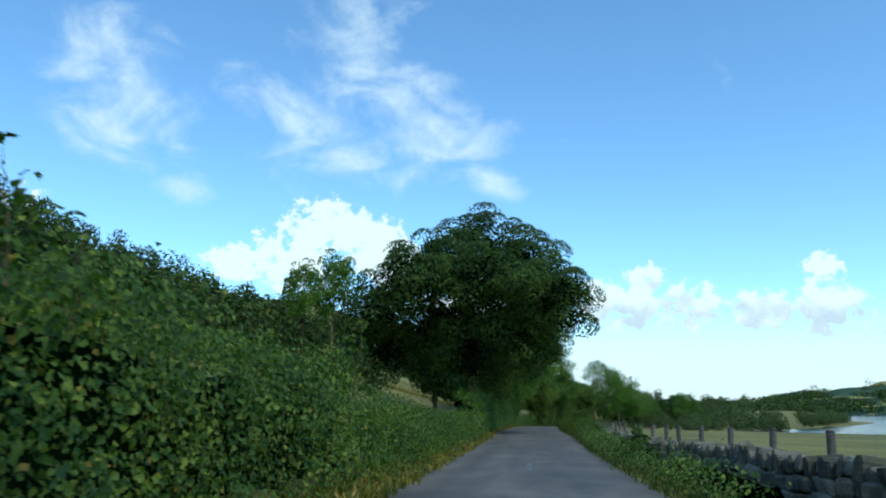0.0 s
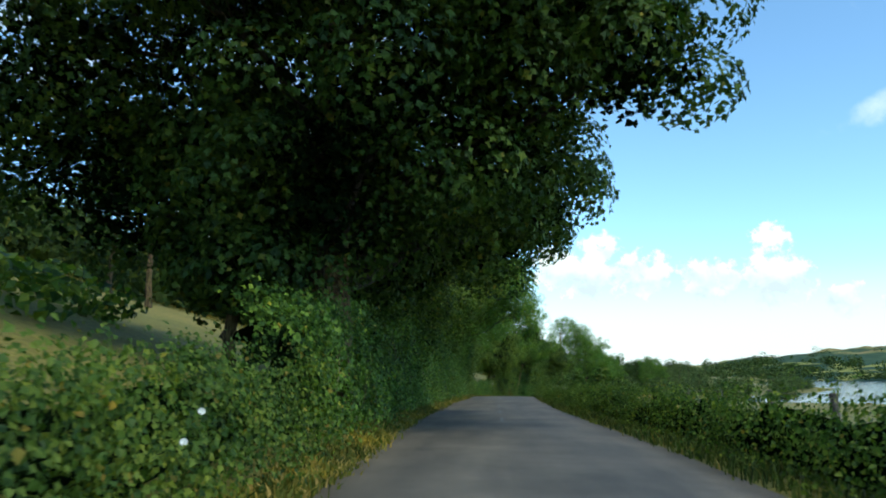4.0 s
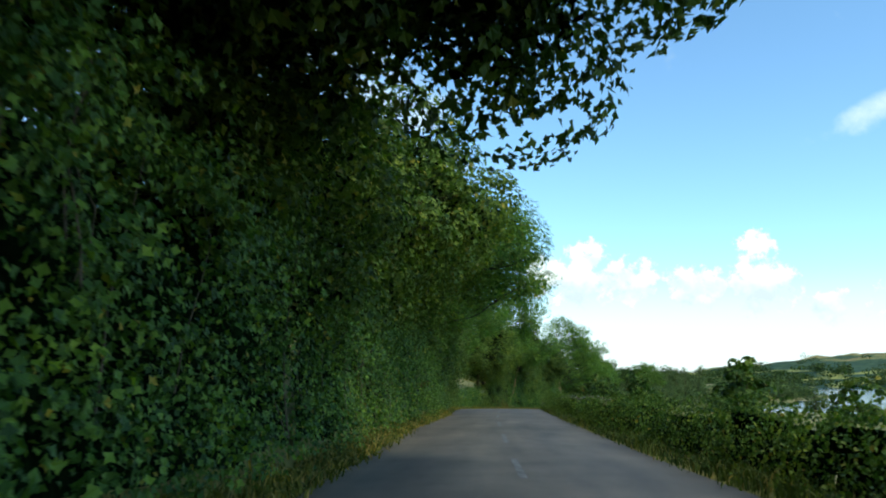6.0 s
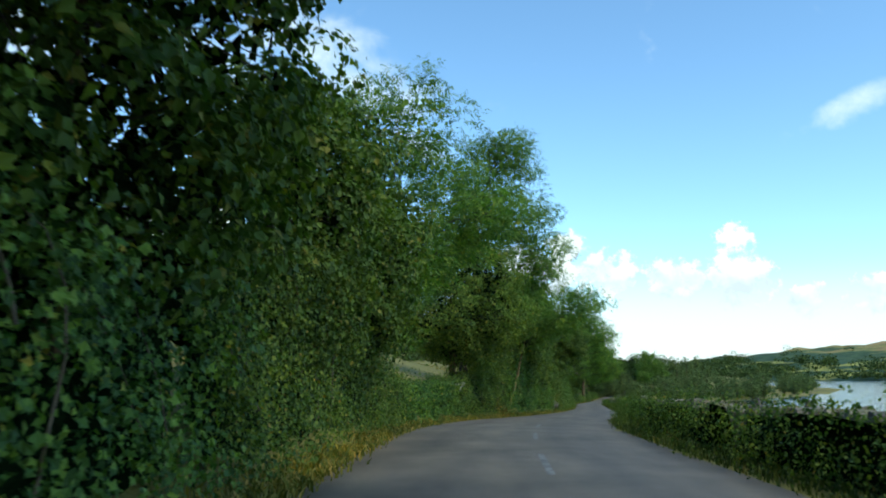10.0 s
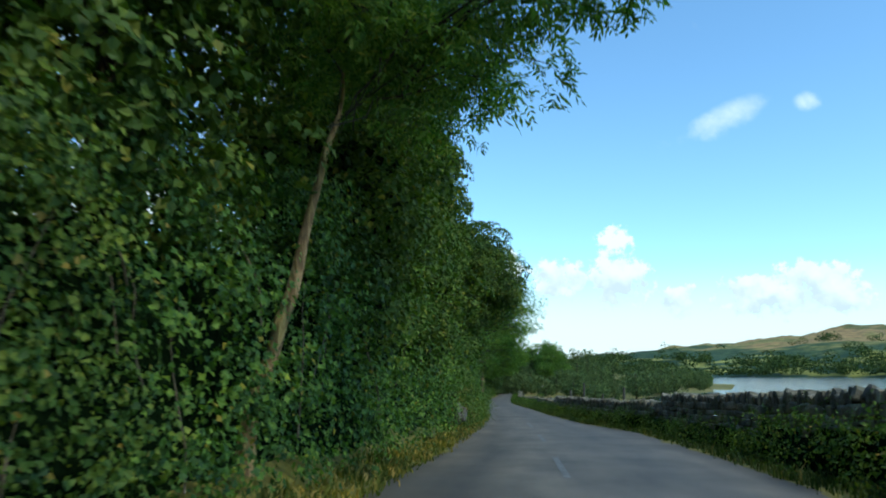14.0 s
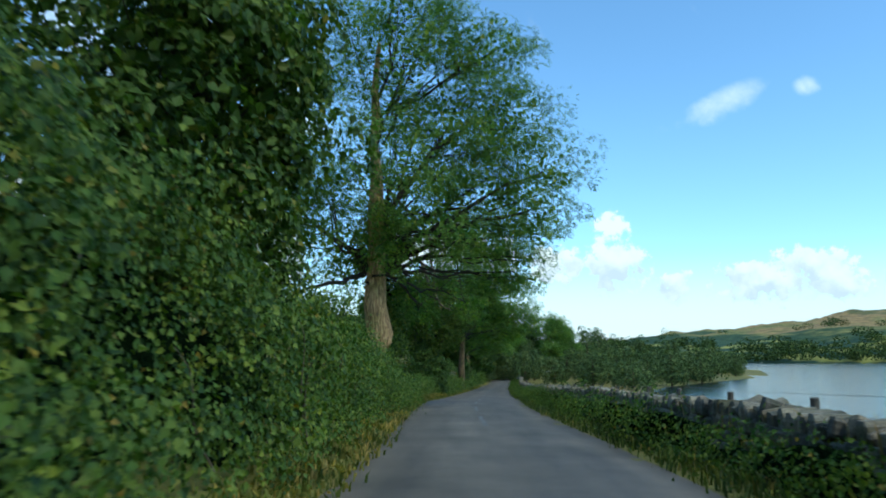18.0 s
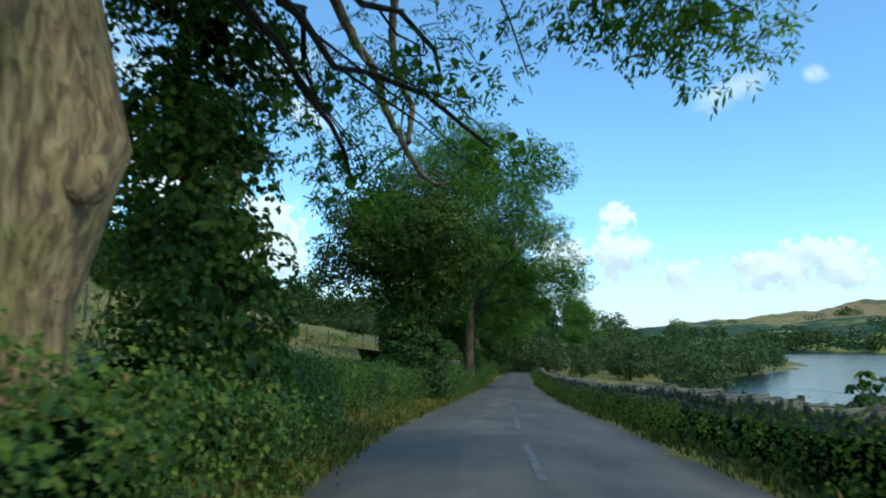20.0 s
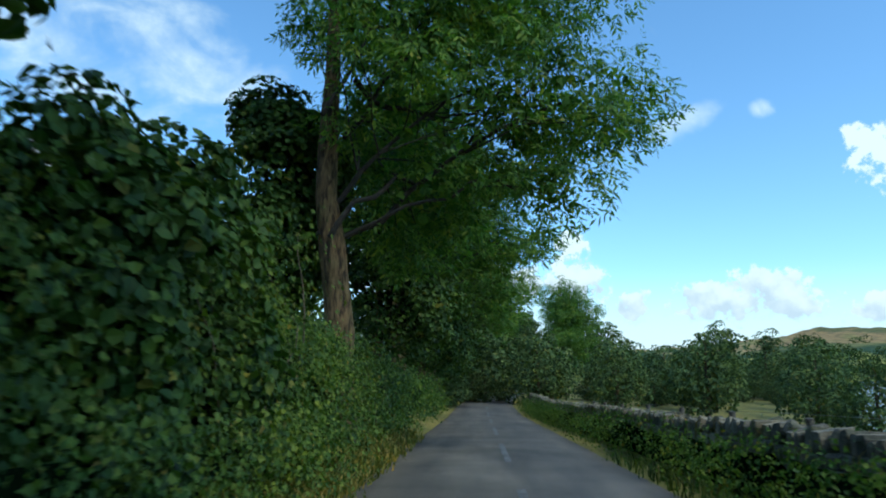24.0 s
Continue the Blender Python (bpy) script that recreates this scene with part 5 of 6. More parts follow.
for k_ in range(20):
    q = k_ / 19
    SPOTS.append((160 + 66 * q + rng.normal() * 2, 326 + 90 * q + rng.normal() * 3, float(rng.uniform(0.6, 0.9)), 0))
for x, y, s, k_ in SPOTS:
    src = tall_tree if k_ else wide_tree
    if (k_ and first_tall) or (not k_ and first_wide):
        ob = src
        if k_:
            first_tall = False
        else:
            first_wide = False
    else:
        ob = copy_thing(src, Matrix())
    put_xy(ob, x, y, s, float(rng.uniform(0, 360)), -0.2)


def wood(name, spots, seed, label, mat, count, height=lambda x, y: float(land(np.array([x]), np.array([y]))[0])):
    """A far wood: many rough crowns in one object."""
    rnd = np.random.default_rng(seed)
    pv, nv, sv_ = [], [], []
    for x, y, r, h in spots:
        z = height(x, y)
        n = count
        d = rnd.normal(size=(n, 3))
        d /= np.linalg.norm(d, axis=1, keepdims=True)
        lump = 1 + 0.22 * np.array([noise.noise(Vector(q) * 2.2 + Vector((x, y, 0))) for q in d])
        p = np.array([x, y, z + h * 0.5]) + d * lump[:, None] * np.array([r, r, h * 0.55]) * rnd.uniform(0.8, 1.0, n)[:, None]
        pv.append(p), nv.append(d + rnd.normal(size=(n, 3)) * 0.4 + np.array([0, 0, 0.3])), sv_.append(rnd.uniform(0.5, 1.1, n) * r * 0.24)
    v, f = leaf_arrays(np.concatenate(pv), np.concatenate(nv), np.concatenate(sv_), rnd, 0.5)
    return tagged(thing_np(name, v, f, mat), label, "wood", kind="stuff")


sp = []
for k_ in range(520):
    u_, t_ = -62 - 150 * rng.random() ** 1.5, rng.uniform(-4, 47)
    p_ = place(t_, u_)
    sp.append((p_.x, p_.y, float(rng.uniform(2.5, 4.5)), float(rng.uniform(5, 10))))
for k_ in range(400):
    p_ = place(rng.uniform(-2, 12.6), -23 - 42 * rng.random())
    sp.append((p_.x, p_.y, float(rng.uniform(1.8, 3.4)), float(rng.uniform(2.5, 5.5))))
for k_ in range(150):
    p_ = place(rng.uniform(22, 40), -46 - 22 * rng.random())
    sp.append((p_.x, p_.y, float(rng.uniform(2.2, 4.2)), float(rng.uniform(4, 9))))
# straggling edge of the wood above the last field
for k_ in range(70):
    p_ = place(rng.uniform(21, 36), -33 - 16 * rng.random() ** 0.6)
    sp.append((p_.x, p_.y, float(rng.uniform(0.9, 2.4)), float(rng.uniform(1.2, 3.6))))
wood("hillside_wood", sp, 71, "dark broadleaf wood covering the upper hillside", WOOD_LEAF, 240)
sp = []
for k_ in range(1500):
    a_ = radians(rng.uniform(14, 80))
    r_ = 862 + 560 * rng.random() ** 1.6
    x_, y_ = HC[0] + r_ * math.sin(a_), HC[1] + r_ * math.cos(a_)
    open_land = noise.fractal((x_ * 0.0075, y_ * 0.0075, 21), 0.8, 2.0, 3) + (r_ - 900) / 700
    if open_land < 0.16:
        sp.append((x_, y_, float(rng.uniform(6, 12)), float(rng.uniform(6, 14))))
wood("far_shore_wood", sp, 72, "dark woodland rising from the far lake shore over the fells", WOOD_LEAF, 90, fell)
# scrub on the hillside above the first hedge
sp = []
for k_ in range(260):
    t_, u_ = rng.uniform(-1, 7), -9 - 16 * rng.random()
    p_ = place(t_, u_)
    sp.append((p_.x, p_.y, float(rng.uniform(0.7, 2.0)), float(rng.uniform(0.5, 1.3))))
for k_ in range(28):
    p_ = place(rng.uniform(20.6, 32), -10 - 30 * rng.random())
    sp.append((p_.x, p_.y, float(rng.uniform(0.4, 1.1)), float(rng.uniform(0.3, 0.8))))
wood("hillside_scrub", sp, 73, "bracken and thorn scrub over the near hillside", HEDGE, 80)

# ---- verges ----
for i, (a, b) in enumerate([(-1, 4), (4, 8), (8, 12), (12, 16), (16, 20), (20, 25)]):
    grass_run("verge_grass", a, b, lambda t: edge_left(t) - 0.6, 0.68, 8500, 0.24, GRASS, 200 + i, "yellowing grass along the foot of the hedge", broad=1.4)
    grass_run("verge_grass", a, b, lambda t: edge_right(t) + 0.0, 1.3, 6500, 0.32, VERGE, 220 + i, "rough grass between the lane and the wall")

# ---- drystone walls ----
def stone_mesh(seed):
    """One rough squarish stone, about one metre long before scaling."""
    rnd = np.random.default_rng(seed)
    bm = bmesh.new()
    bmesh.ops.create_cube(bm, size=1.0)
    bmesh.ops.bevel(bm, geom=bm.edges[:], offset=0.2, segments=1, affect="EDGES")
    for v in bm.verts:
        v.co += Vector(rnd.normal(size=3)) * 0.035
    for v in bm.verts:
        v.co.x = math.copysign(0.5 - (0.5 - abs(v.co.x)) * 0.2, v.co.x) if abs(v.co.x) > 0.2 else v.co.x
    me = bpy.data.meshes.new("stone")
    bm.to_mesh(me)
    bm.free()
    me.materials.append(STONE)
    return me


STONES = [stone_mesh(500 + i) for i in range(10)]
ST_V = [np.array([v.co[:] for v in m.vertices]) for m in STONES]
ST_F = []
for m in STONES:
    m.calc_loop_triangles()
    ST_F.append(np.array([q.vertices[:] for q in m.loop_triangles]))


def wall_run(t0, t1, u_of, height, thick, seed, single, label, cope=True, course=0.15, length=0.34, base=-0.25):
    """A drystone wall with its stones laid in uneven courses; singly where it is passed close by."""
    rnd = np.random.default_rng(seed)
    root = empty("drystone_wall", place(t0, float(u_of(t0))))
    s0, s1 = float(np.interp(t0, LT, LS)), float(np.interp(t1, LT, LS))
    rows_ = []
    z = base
    while z < height:
        ch = course * rnd.uniform(0.75, 1.35)
        s = s0 + rnd.uniform(-0.2, 0)
        while s < s1:
            ln = length * rnd.uniform(0.4, 1.1) if rnd.random() < 0.7 else length * rnd.uniform(1.1, 2.0)
            rows_.append((s + ln / 2, z + ch / 2, ln, ch, 0))
            s += ln
        z += ch
    if cope:
        s = s0
        while s < s1:
            ln = rnd.uniform(0.09, 0.2)
            rows_.append((s + ln / 2, z + 0.07, ln, rnd.uniform(0.17, 0.3), 1))
            s += ln
    jv, jf, jn = [], [], 0
    for k, (s, zz, ln, ch, top) in enumerate(rows_):
        zz += 0.07 * noise.noise((s * 0.5, zz, seed)) * (zz > 0.1)
        t = float(np.interp(s, LS, LT))
        x, y, rz_, dx, dy = line(t)
        batter = 0.10 * zz / max(height, 0.1)
        sgn = -1 if float(u_of(t)) > 0 else 1
        u = float(u_of(t)) + rnd.normal() * 0.02 - sgn * batter
        g = float(rz_) + 0.05 * noise.noise((s * 0.3, seed, 0))
        p = Vector((x + u * dy, y - u * dx, g + zz))
        m = Matrix.Translation(p) @ pose(0, 0, 0, rnd.normal() * 3, rnd.normal() * (9 if top else 3), -math.degrees(math.atan2(dx, dy)) + rnd.normal() * 2) @ Matrix.Diagonal((thick * rnd.uniform(0.9, 1.15), ln * 0.97, ch * 0.96, 1))
        q = int(rnd.integers(len(STONES)))
        if k < single:
            ob = new("stone", STONES[q])
            ob.parent = root
            ob.matrix_world = m
            ob.matrix_parent_inverse = Matrix()
            ob.matrix_basis = root.matrix_world.inverted() @ m
        else:
            a = np.array(root.matrix_world.inverted() @ m)
            jv.append(ST_V[q] @ a[:3, :3].T + a[:3, 3])
            jf.append(ST_F[q] + jn)
            jn += len(ST_V[q])
    if jv:
        ob = thing_np("stonework", np.concatenate(jv), np.concatenate(jf), STONE, root)
        tagged(ob, kind="stuff")
    tagged(root, label, "wall")
    return root


wall_u = lambda t: edge_right(t) + np.interp(t, [0, 4, 9, 14, 17, 24], [1.15, 1.2, 1.3, 1.3, 1.0, 1.2])
for i, (a, b, h) in enumerate([(-1.5, 0.6, 0.34), (0.6, 2.0, 0.34), (2.0, 4.6, 0.32), (9.2, 12, 0.5), (12, 14.6, 0.5), (14.6, 16.4, 0.85), (16.4, 18.4, 0.7), (18.4, 21, 0.44), (21, 24, 0.44), (24, 29, 0.42)]):
    wall_run(a, b, wall_u, h, 0.42, 600 + i, 280 if i in (1,) else 0, "lichened grey drystone wall with upright coping stones beside the lane")
up_u = lambda t: np.interp(t, [22.7, 23.5], [-2.55, -2.3])
wall_run(22.66, 23.47, up_u, 1.62, 0.5, 640, 300, "tall grey drystone retaining wall with grassy top", cope=False, course=0.105, length=0.22)
up2_u = lambda t: edge_left(t) - 0.92
wall_run(16.4, 18.25, up2_u, 1.05, 0.45, 641, 260, "mossy broken drystone wall under overhanging ivy", cope=False, course=0.17, length=0.4)

# earth and turf behind the tall wall
rows_v = []
for t in np.linspace(22.6, 23.55, 24):
    for w, hz in ((-0.1, 1.62), (-0.5, 1.74), (-1.2, 1.9), (-3.0, 2.1), (-5.5, 2.4)):
        rows_v.append(place(t, float(up_u(t)) + w, hz * (1 - max(0.0, (t - 23.35) / 0.2) ** 2 * 0.75) + 0.06 * noise.noise((t * 9, w, 0)))[:])
turf = thing_np("turf_bank", rows_v, grid_faces(24, 5)[:, ::-1], FIELD, smooth=True)
tagged(turf, "grassy earth bank held by the drystone wall", "bank", kind="structure")
grass_run("bank_grass", 22.65, 23.5, lambda t: up_u(t) - 0.85, 0.55, 2600, 0.4, GRASS, 260, "tufts of grass on top of the wall", lift=1.22)

# ---- rough growth along the lake side ----
for i, (a, b, h0, h1, dn) in enumerate([(4.4, 5.6, 0.75, 0.8, 300), (5.6, 7.0, 0.85, 0.8, 300), (7.0, 8.4, 0.8, 0.85, 300), (8.4, 9.6, 0.8, 0.6, 300)]):
    hedge(a, b, h0, h1, HEDGE, 300 + i, dn * 2, 0.05, gap=0.5, depth=0.9, side=1, label="low dark bramble hedge along the lake side", rag=0.5)
for i, (a, b, h0) in enumerate([(-0.6, 0.5, 0.32), (1.0, 2.2, 0.34), (2.2, 4.4, 0.5), (9.6, 11.4, 0.8), (11.4, 13.2, 0.85), (13.2, 14.6, 0.95), (14.6, 15.4, 0.78), (15.4, 17.0, 0.5), (17.0, 18.6, 0.5), (18.6, 20.6, 0.52), (20.6, 22.4, 0.52), (22.4, 24.6, 0.5), (24.6, 27.5, 0.5)]):
    hedge(a, b, h0, h0 * 1.05, HEDGE if a > 9 else NETTLE, 330 + i, 520, 0.044, gap=0.3, depth=0.75 if a > 18 else 0.55, side=1, near=False, label="low nettles and bramble at the foot of the wall", name="undergrowth", rag=0.3)



def shrub(seed, h, mat, label, leaf=0.09):
    return make_tree("shrub", seed, h, 0.02, [ell(0, 0, h * 0.55, h * 0.3, h * 0.3, h * 0.32), ell(0.1, 0.05, h * 0.85, h * 0.16, h * 0.16, h * 0.2)], mat, leaf, 44, 34, 0.16, shape="oval", label=label, inner=0)


sh = shrub(51, 1.7, HEDGE, "young ash sapling sticking up from the bramble")
for k_, (t_, u_, s_) in enumerate([(7.1, 4.6, 0.85), (7.6, 4.8, 1.1), (8.6, 4.8, 1.08), (9.3, 4.8, 1.0), (9.65, 4.8, 1.0), (9.98, 5.0, 1.15), (10.06, 5.2, 1.05), (10.25, 4.8, 0.9), (8.75, 5.1, 0.9), (7.75, 5.1, 0.85), (20.9, 5.2, 0.8), (21.9, 5.6, 0.8), (2.4, 3.1, 0.6)]):
    ob = sh if k_ == 0 else copy_thing(sh, Matrix())
    put(ob, t_, u_, -0.1, turn=float(k_ * 67))
    ob.scale = (s_, s_, s_)

# tall shoots standing over the first hedge
shoot = make_tree("bramble_shoot", 52, 1.5, 0.012, [ell(0, 0, 0.9, 0.14, 0.14, 0.6), ell(0.1, 0.1, 0.4, 0.25, 0.25, 0.25)], HEDGE, 0.085, 16, 9, 0.1, label="long leafy shoot sticking up from the hedge", inner=0)
for k_, (t_, u_, z_) in enumerate([(0.45, -2.5, 1.75), (0.56, -2.65, 1.55), (1.38, -2.2, 1.5), (1.55, -2.5, 1.1), (24.42, -2.5, 2.4), (24.5, -2.6, 2.3), (24.36, -2.4, 2.2)]):
    ob = shoot if k_ == 0 else copy_thing(shoot, Matrix())
    p = place(t_, u_, z_)
    ob.matrix_world = pose(p.x, p.y, p.z, 5, -6 + 3 * k_, 50 * k_)
    ob.scale = (0.8, 0.8, 1.0 if k_ == 2 else 0.55)

# ---- fences ----
def fence_post(height=1.25, r=0.05, name="fence_post"):
    bm = bmesh.new()
    bmesh.ops.create_cone(bm, cap_ends=True, segments=9, radius1=r, radius2=r * 0.9, depth=height + 0.3)
    bmesh.ops.bevel(bm, geom=[e for e in bm.edges if all(v.co.z > height * 0.5 for v in e.verts)], offset=0.012, segments=1, affect="EDGES")
    for v in bm.verts:
        v.co.z += height / 2 - 0.15
        v.co.x += 0.012 * noise.noise(v.co * 3)
    return part(name, bm, POST_WOOD, None)


post = fence_post(1.3, 0.055)
first_post = True
POSTS = [(0.62 + 0.285 * k, 0.45, 0.8) for k in range(20)] + [(9.9 + 0.3 * k, 0.6, 0.8) for k in range(15)] + [(16.9, 0.35, 1.2), (17.25, 0.4, 1.0), (17.7, 0.4, 1.4), (18.02, 0.45, 1.15)] + [(18.3 + 0.24 * k, 0.7, 0.75) for k in range(34)]
for k_, (t_, du, s_) in enumerate(POSTS):
    ob = post if first_post else copy_thing(post, Matrix())
    first_post = False
    u_ = float(wall_u(t_)) + du
    p = place(t_, u_)
    z = float(land(np.array([p.x]), np.array([p.y]))[0])
    ob.matrix_world = pose(p.x, p.y, z, float(rng.normal() * 4), float(rng.normal() * 4), float(rng.uniform(0, 360))) @ Matrix.Diagonal((1, 1, s_, 1))
    tagged(ob, "weathered round wooden fence post behind the stone wall", "fence post", "posts of the lakeside fence")
WIRE = simple("rusty_wire", [(0.3, (0.12, 0.09, 0.07)), (0.7, (0.2, 0.18, 0.16))], 20, 0.6, 0.1, 0.001)
for a, b, du in ((0.6, 6.2, 0.45), (9.9, 14.2, 0.6), (18.2, 26, 0.7)):
    for hz in (0.75, 1.0):
        tt_ = np.arange(a, b, 0.15)
        pts = []
        for t in tt_:
            p = place(t, float(wall_u(t)) + du)
            pts.append((p.x, p.y, float(land(np.array([p.x]), np.array([p.y]))[0]) + hz))
        v, f = tubes([(np.array(pts), np.full(len(pts), 0.0025))], 4)
        tagged(thing_np("fence_wire", v, f, WIRE), "thin rusty fence wire strung between the posts", "fence wire")
lp = fence_post(1.15, 0.045)
for k_ in range(16):
    ob = lp if k_ == 0 else copy_thing(lp, Matrix())
    put(ob, 21.8 + 0.5 * k_, -12 - 0.1 * k_, 0)
    tagged(ob, "thin wooden fence post along the hillside field", "fence post", "posts of the field fence")

# ---- centre line ----
for a in [1.95] + list(np.arange(6.35, 13.6, 0.78)) + list(np.arange(14.2, 17.0, 0.8)) + list(np.arange(19.4, 29, 0.62)):
    v = []
    tt_ = np.linspace(a, a + 0.34, 10)
    uc = np.interp(tt_, [0, 1.5, 7, 12, 17, 20, 22, 24, 30], [0.3, 0.35, 0.6, 0.8, 0.5, 0.65, 0.8, 0.45, 0.3])
    for t, u in zip(tt_, uc):
        w0 = (u - edge_left(t)) / (edge_right(t) - edge_left(t))
        zc_ = 0.03 * (1 - (2 * w0 - 1) ** 2) - 0.02 + 0.006
        v += [place(t, u - 0.05, zc_)[:], place(t, u + 0.05, zc_)[:]]
    ob = thing_np("road_marking", v, grid_faces(10, 2)[:, ::-1], PAINT)
    tagged(ob, "worn white centre-line dash on the asphalt", "road marking", "dashes of the centre line")

# growth in front of the tall wall and round the roadside trunks
for i, (a, b, h0, h1) in enumerate([(22.3, 22.9, 1.1, 1.2), (22.9, 23.4, 1.3, 1.2), (23.4, 23.9, 0.95, 0.85), (23.9, 24.8, 0.7, 0.8), (19.7, 20.8, 1.0, 0.8), (16.4, 17.3, 0.8, 0.7), (17.3, 18.3, 0.75, 0.9)]):
    hedge(a, b, h0, h1, HEDGE, 360 + i, 1500 if a in (22.3, 22.9) else 900, 0.06 if a in (22.3, 22.9) else 0.046, gap=0.22 if a > 22 else 0.12, depth=0.5, label="nettles and bramble growing over the roadside bank", name="undergrowth", rag=0.4)
for i, (a, b) in enumerate([(0.5, 4.5), (9.4, 12), (12, 15), (17.6, 21), (21, 26)]):
    grass_run("seeding_grass", a, b, lambda t: wall_u(t) + 0.0, 0.9, 11000, 0.42, SEED_HEAD, 270 + i, "tall pale seeding grass behind the wall", lift=(0.1, 0.56, 0.54, 0.5, 0.5)[i], broad=1.0)
for i, (a, b) in enumerate([(9.6, 14.5), (19.6, 23.5), (23.5, 27.5)]):
    grass_run("field_grass", a, b, lambda t: edge_left(t) - 31, 26, 16000, 0.22, FIELD_BLADE, 280 + i, "long yellowing grass on the sloping hillside field", broad=1.3)


for i, (a, b) in enumerate([(20.2, 21.6), (21.6, 23.2), (23.2, 25.5)]):
    grass_run("verge_grass", a, b, lambda t: edge_left(t) - 0.85, 0.9, 8000, 0.32, GRASS, 290 + i, "long yellow-green grass on the verge below the wall", broad=1.2)
tuft = make_tree("bracken_clump", 63, 0.9, 0.015, [ell(0, 0, 0.35, 0.45, 0.9, 0.3), ell(-0.1, 0.5, 0.5, 0.4, 0.6, 0.3)], BRACKEN, 0.06, 70, 40, 0.16, label="rusty yellow bracken on top of the stone wall", inner=0)
for k_, (t_, h_) in enumerate([(23.32, 1.5), (23.42, 1.4)]):
    ob = tuft if k_ == 0 else copy_thing(tuft, Matrix())
    p = place(t_, float(up_u(t_)) - 0.15, h_)
    ob.matrix_world = pose(p.x, p.y, p.z, 0, 0, 70 * k_)
    ob.scale = (0.55, 0.55, 0.5)

# ---- bracken, dead leaves, boulder, dead branch ----
hedge(16.26, 16.5, 1.35, 1.2, BRACKEN, 380, 520, 0.05, gap=0.5, depth=0.6, label="rust-brown bracken drooping over the bank", name="bracken", rag=0.6)
hedge(14.22, 14.36, 0.7, 0.6, BRACKEN, 381, 420, 0.08, gap=0.3, depth=0.4, label="small patch of rusty bracken in the hedge foot", name="bracken", rag=0.4)


def boulder(seed, size):
    rnd = np.random.default_rng(seed)
    bm = bmesh.new()
    bmesh.ops.create_icosphere(bm, subdivisions=3, radius=1.0)
    for v in bm.verts:
        n = noise.fractal(v.co * 1.3 + Vector((seed, 0, 0)), 0.8, 2.0, 4)
        v.co = Vector((v.co.x * size[0], v.co.y * size[1], v.co.z * size[2])) * (1 + 0.3 * n)
    return part("boulder", bm, STONE)


for sd, t_, u_, sz in ((1, 16.34, -1.98, (0.28, 0.42, 0.32)), (2, 21.75, -3.3, (0.4, 0.6, 0.4)), (3, 22.0, -3.0, (0.35, 0.4, 0.35))):
    put(boulder(sd, sz), t_, u_, 0.5 if sd == 1 else 0.1)
for sd, x_, y_, sz in ((4, 2.6, 136.5, (0.5, 0.4, 0.3)), (5, 3.4, 137.2, (0.35, 0.45, 0.25)), (6, 1.7, 137.4, (0.45, 0.35, 0.28)), (7, -2.6, 138.5, (0.6, 0.5, 0.35))):
    put_xy(boulder(sd, sz), x_, y_, 1.0, 40.0 * sd)
ob = copy_thing(tuft, Matrix())
put_xy(ob, 2.0, 135.6, 1.1, 30)
tagged(ob, "rusty brown bracken among stones on the hillside field")
for ob in [o for o in scene.objects if o.name.startswith("boulder")]:
    tagged(ob, "grey lichened boulder half buried in the bank", "boulder")

# white bindweed trumpets in the hedge
PETAL = simple("white_petal", [(0.3, (0.7, 0.7, 0.66)), (0.7, (0.85, 0.85, 0.82))], 30, 0.6, 0.1, 0.001)
bm = bmesh.new()
bmesh.ops.create_cone(bm, cap_ends=False, segments=10, radius1=0.006, radius2=0.026, depth=0.04)
for v in bm.verts:
    if v.co.z > 0:
        v.co.z += 0.006 * math.sin(5 * math.atan2(v.co.y, v.co.x))
flower = part("bindweed_flower", bm, PETAL, None, smooth=True)
for k_, (t_, u_, h_) in enumerate([(4.63, -1.97, 0.82), (4.59, -1.95, 0.64)]):
    ob = flower if k_ == 0 else copy_thing(flower, Matrix())
    p = place(t_, u_, h_)
    ob.matrix_world = pose(p.x, p.y, p.z, 60, 20 * k_, 30 - 25 * k_)
    tagged(ob, "small white bindweed flower in the roadside hedge", "flower", "bindweed flowers")

dead = make_tree("dead_leaf_sprig", 61, 0.8, 0.008, [ell(0, 0, 0.5, 0.22, 0.22, 0.2)], BRACKEN, 0.1, 10, 9, 0.12, label="withered brown leaves hanging in the ivy", inner=0)
p = place(9.42, -2.25, 0.75)
dead.matrix_world = pose(p.x, p.y, p.z)
snag = tubes([(bend(np.array([0, 0, 0.0]), np.array([0.5, 0.25, 0.75]), 8, 0.08, rng), np.linspace(0.026, 0.015, 8)), (bend(np.array([0.5, 0.25, 0.75]), np.array([0.1, 0.9, 0.55]), 6, 0.05, rng), np.linspace(0.02, 0.01, 6)), (bend(np.array([0.3, 0.12, 0.5]), np.array([-0.4, 0.1, 0.62]), 6, 0.05, rng), np.linspace(0.02, 0.01, 6))], 7)
PALE = simple("pale_dead_wood", [(0.3, (0.26, 0.22, 0.16)), (0.7, (0.48, 0.43, 0.34))], 6, 0.85, 0.4, 0.01, 6, 40)
snag = thing_np("dead_branch", *snag, PALE, smooth=True)
p = place(13.49, -3.12, 1.25)
snag.matrix_world = pose(p.x, p.y, p.z, 0, 0, 20) @ Matrix.Diagonal((0.7, 0.7, 0.5, 1))
tagged(snag, "bare pale dead branch lying on the hedge", "branch")
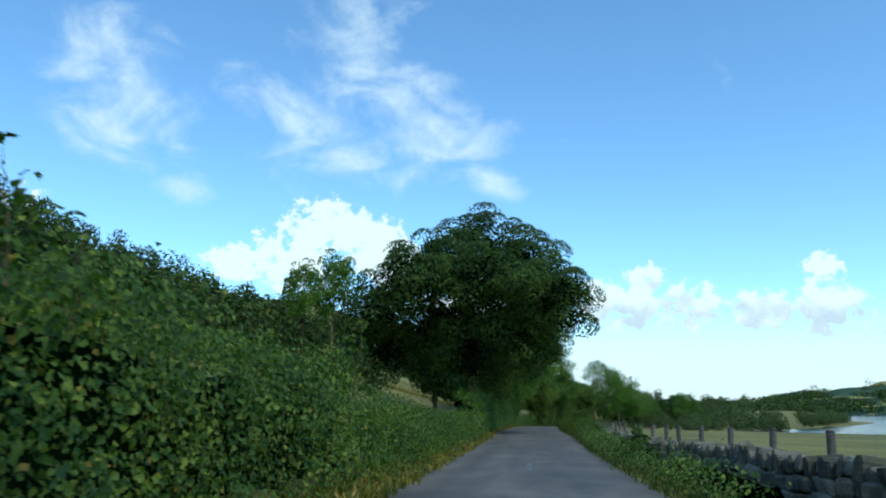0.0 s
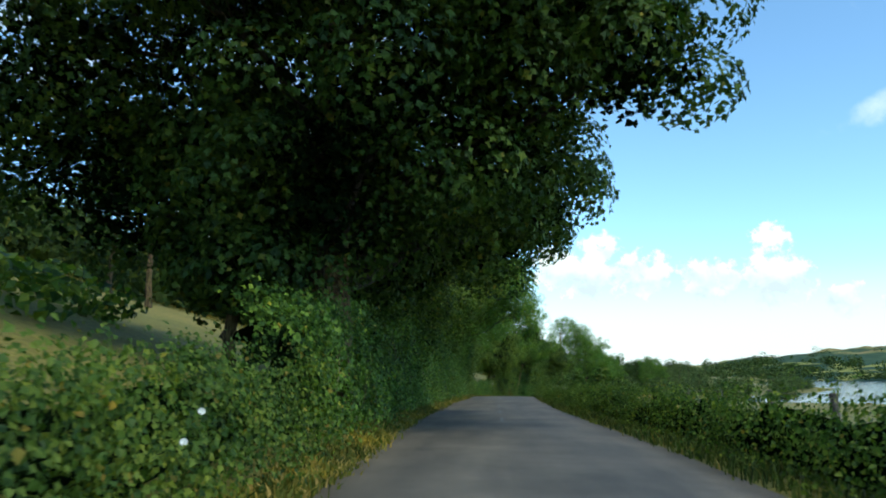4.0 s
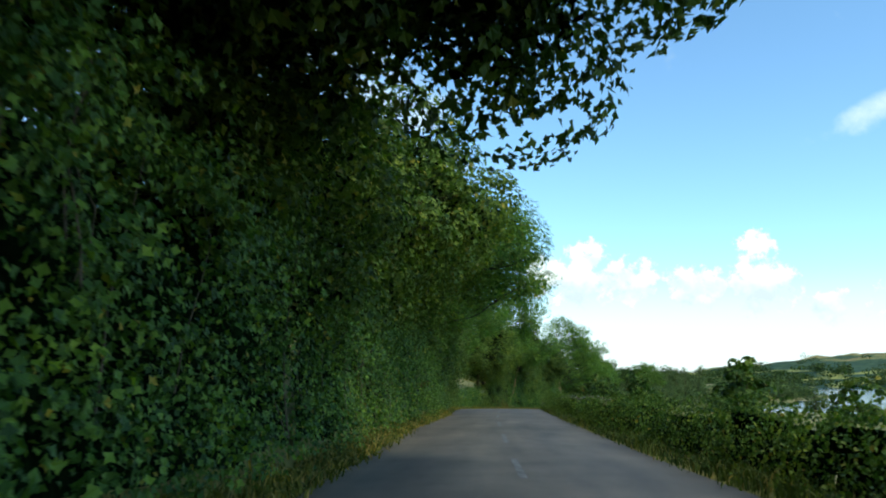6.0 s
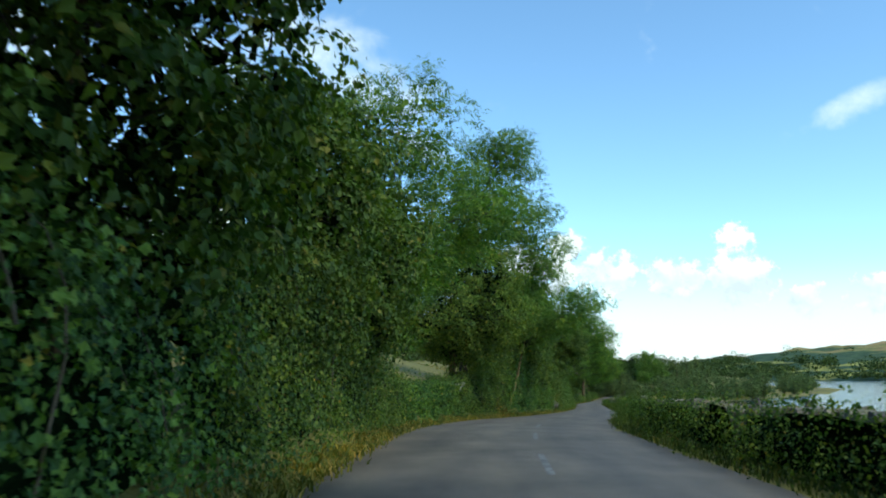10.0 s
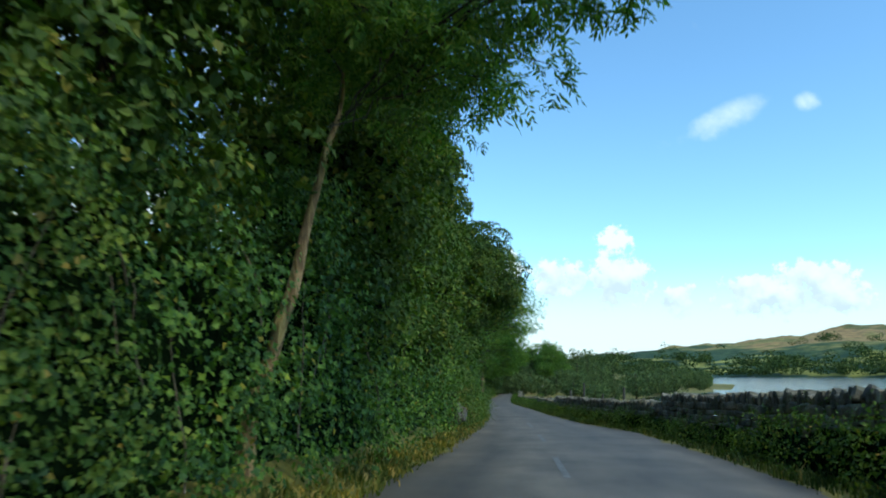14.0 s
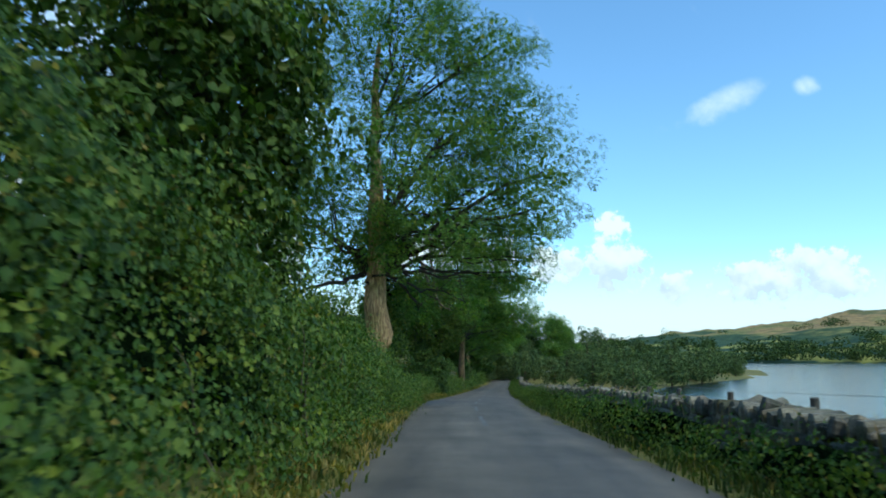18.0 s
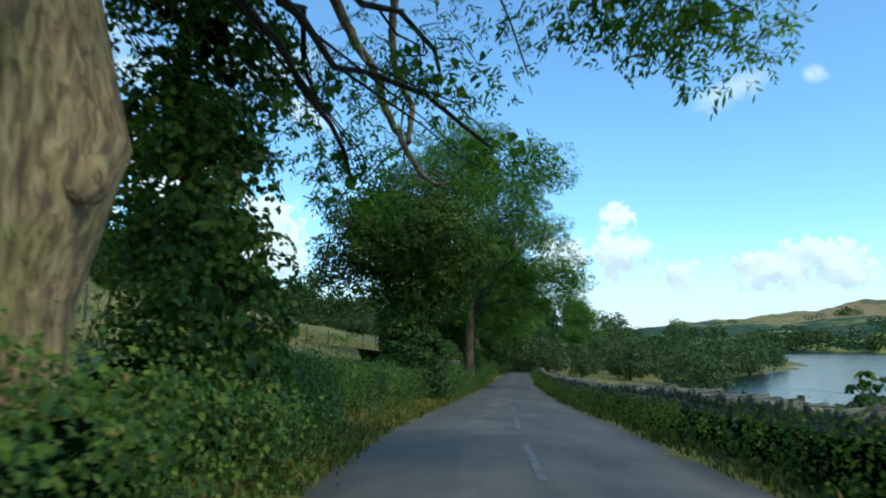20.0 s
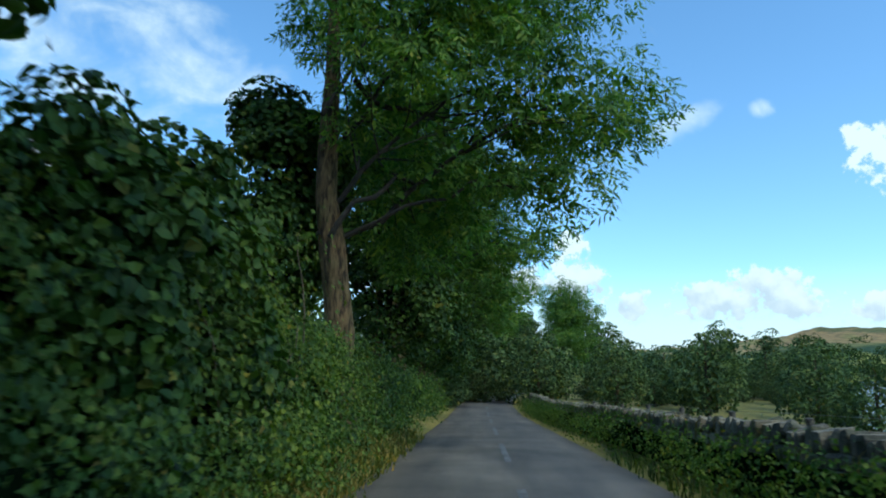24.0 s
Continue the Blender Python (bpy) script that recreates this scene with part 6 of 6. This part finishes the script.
# the old ash narrows beneath a swelling on the lane side
e1_trunk = [c for c in e1.children if c.name.startswith("trunk")][0]
for v in e1_trunk.data.vertices:
    q = max(0.0, min(1.0, (1.75 - v.co.z) / 0.5))
    v.co.x = v.co.x * (1 - 0.34 * q) - 0.04 * q
    v.co.x += 0.14 * math.exp(-((v.co.z - 1.95) / 0.28) ** 2) * (v.co.x > 0.15)
bm = bmesh.new()
bmesh.ops.create_icosphere(bm, subdivisions=3, radius=0.2)
for v in bm.verts:
    v.co *= 1 + 0.3 * noise.fractal(v.co * 5, 0.8, 2.0, 3)
    v.co.z *= 1.3
burl = part("burl", bm, BARK, e1, "swollen bark knot on the trunk", True)
burl.location = (0.42, -0.12, 1.82)
# twisted dead boughs hanging from it over the lane
for nm, pts, r0, r1 in (("dead_bough", ((20.66, -3.0, 8.4), (20.9, -2.9, 8.2), (21.03, -2.4, 7.4), (21.05, -2.1, 6.8), (21.06, -1.76, 6.3), (21.08, -1.57, 5.6), (21.08, -1.24, 5.0), (21.1, -0.95, 4.5), (21.1, -0.45, 4.3)), 0.12, 0.035),
                        ("dead_bough", ((20.66, -2.9, 8.8), (20.95, -2.0, 8.3), (21.04, -1.37, 7.6), (21.06, -1.48, 6.9), (21.08, -1.4, 6.2), (21.1, -1.13, 5.85), (21.08, -1.19, 5.1)), 0.09, 0.05)):
    P = np.array([place(*q)[:] for q in pts])
    s = np.linspace(0, len(P) - 1, 5 * len(P))
    path = np.stack([np.interp(s, np.arange(len(P)), P[:, k]) for k in range(3)], 1)
    path[1:-1] = (path[:-2] + 2 * path[1:-1] + path[2:]) / 4
    path += rng.normal(size=path.shape) * 0.012
    tw = [(path, np.linspace(r0, r1, len(path)))]
    for j in range(6, len(path), 4):
        e = path[j] + rng.normal(size=3) * 0.48 + np.array([0, 0, -0.25])
        tw.append((bend(path[j], e, 6, 0.08, rng), np.linspace(r1 * 0.7, 0.006, 6)))
    v, f = tubes(tw, 7)
    inv = np.array(e1.matrix_world.inverted())
    thing_np(nm, v @ inv[:3, :3].T + inv[:3, 3], f, DEAD_BOUGH, e1, True, "twisted bare dead bough")
# ivy and elder growing up beside the old trunk
ivy_up = make_tree("elder_bush", 62, 4.2, 0.06, [ell(0, 0, 3.0, 0.7, 0.8, 1.1), ell(0.1, 0.2, 1.6, 0.9, 1.0, 1.1), ell(0.2, 0.4, 0.7, 0.9, 1.0, 0.7)], HEDGE, 0.09, 190, 55, 0.32, shape="oval", label="dark elder bush beside the old ash trunk", inner=1.2)
put(ivy_up, 20.62, -2.75, -0.2)
ivy_up.scale = (0.85, 0.85, 0.9)
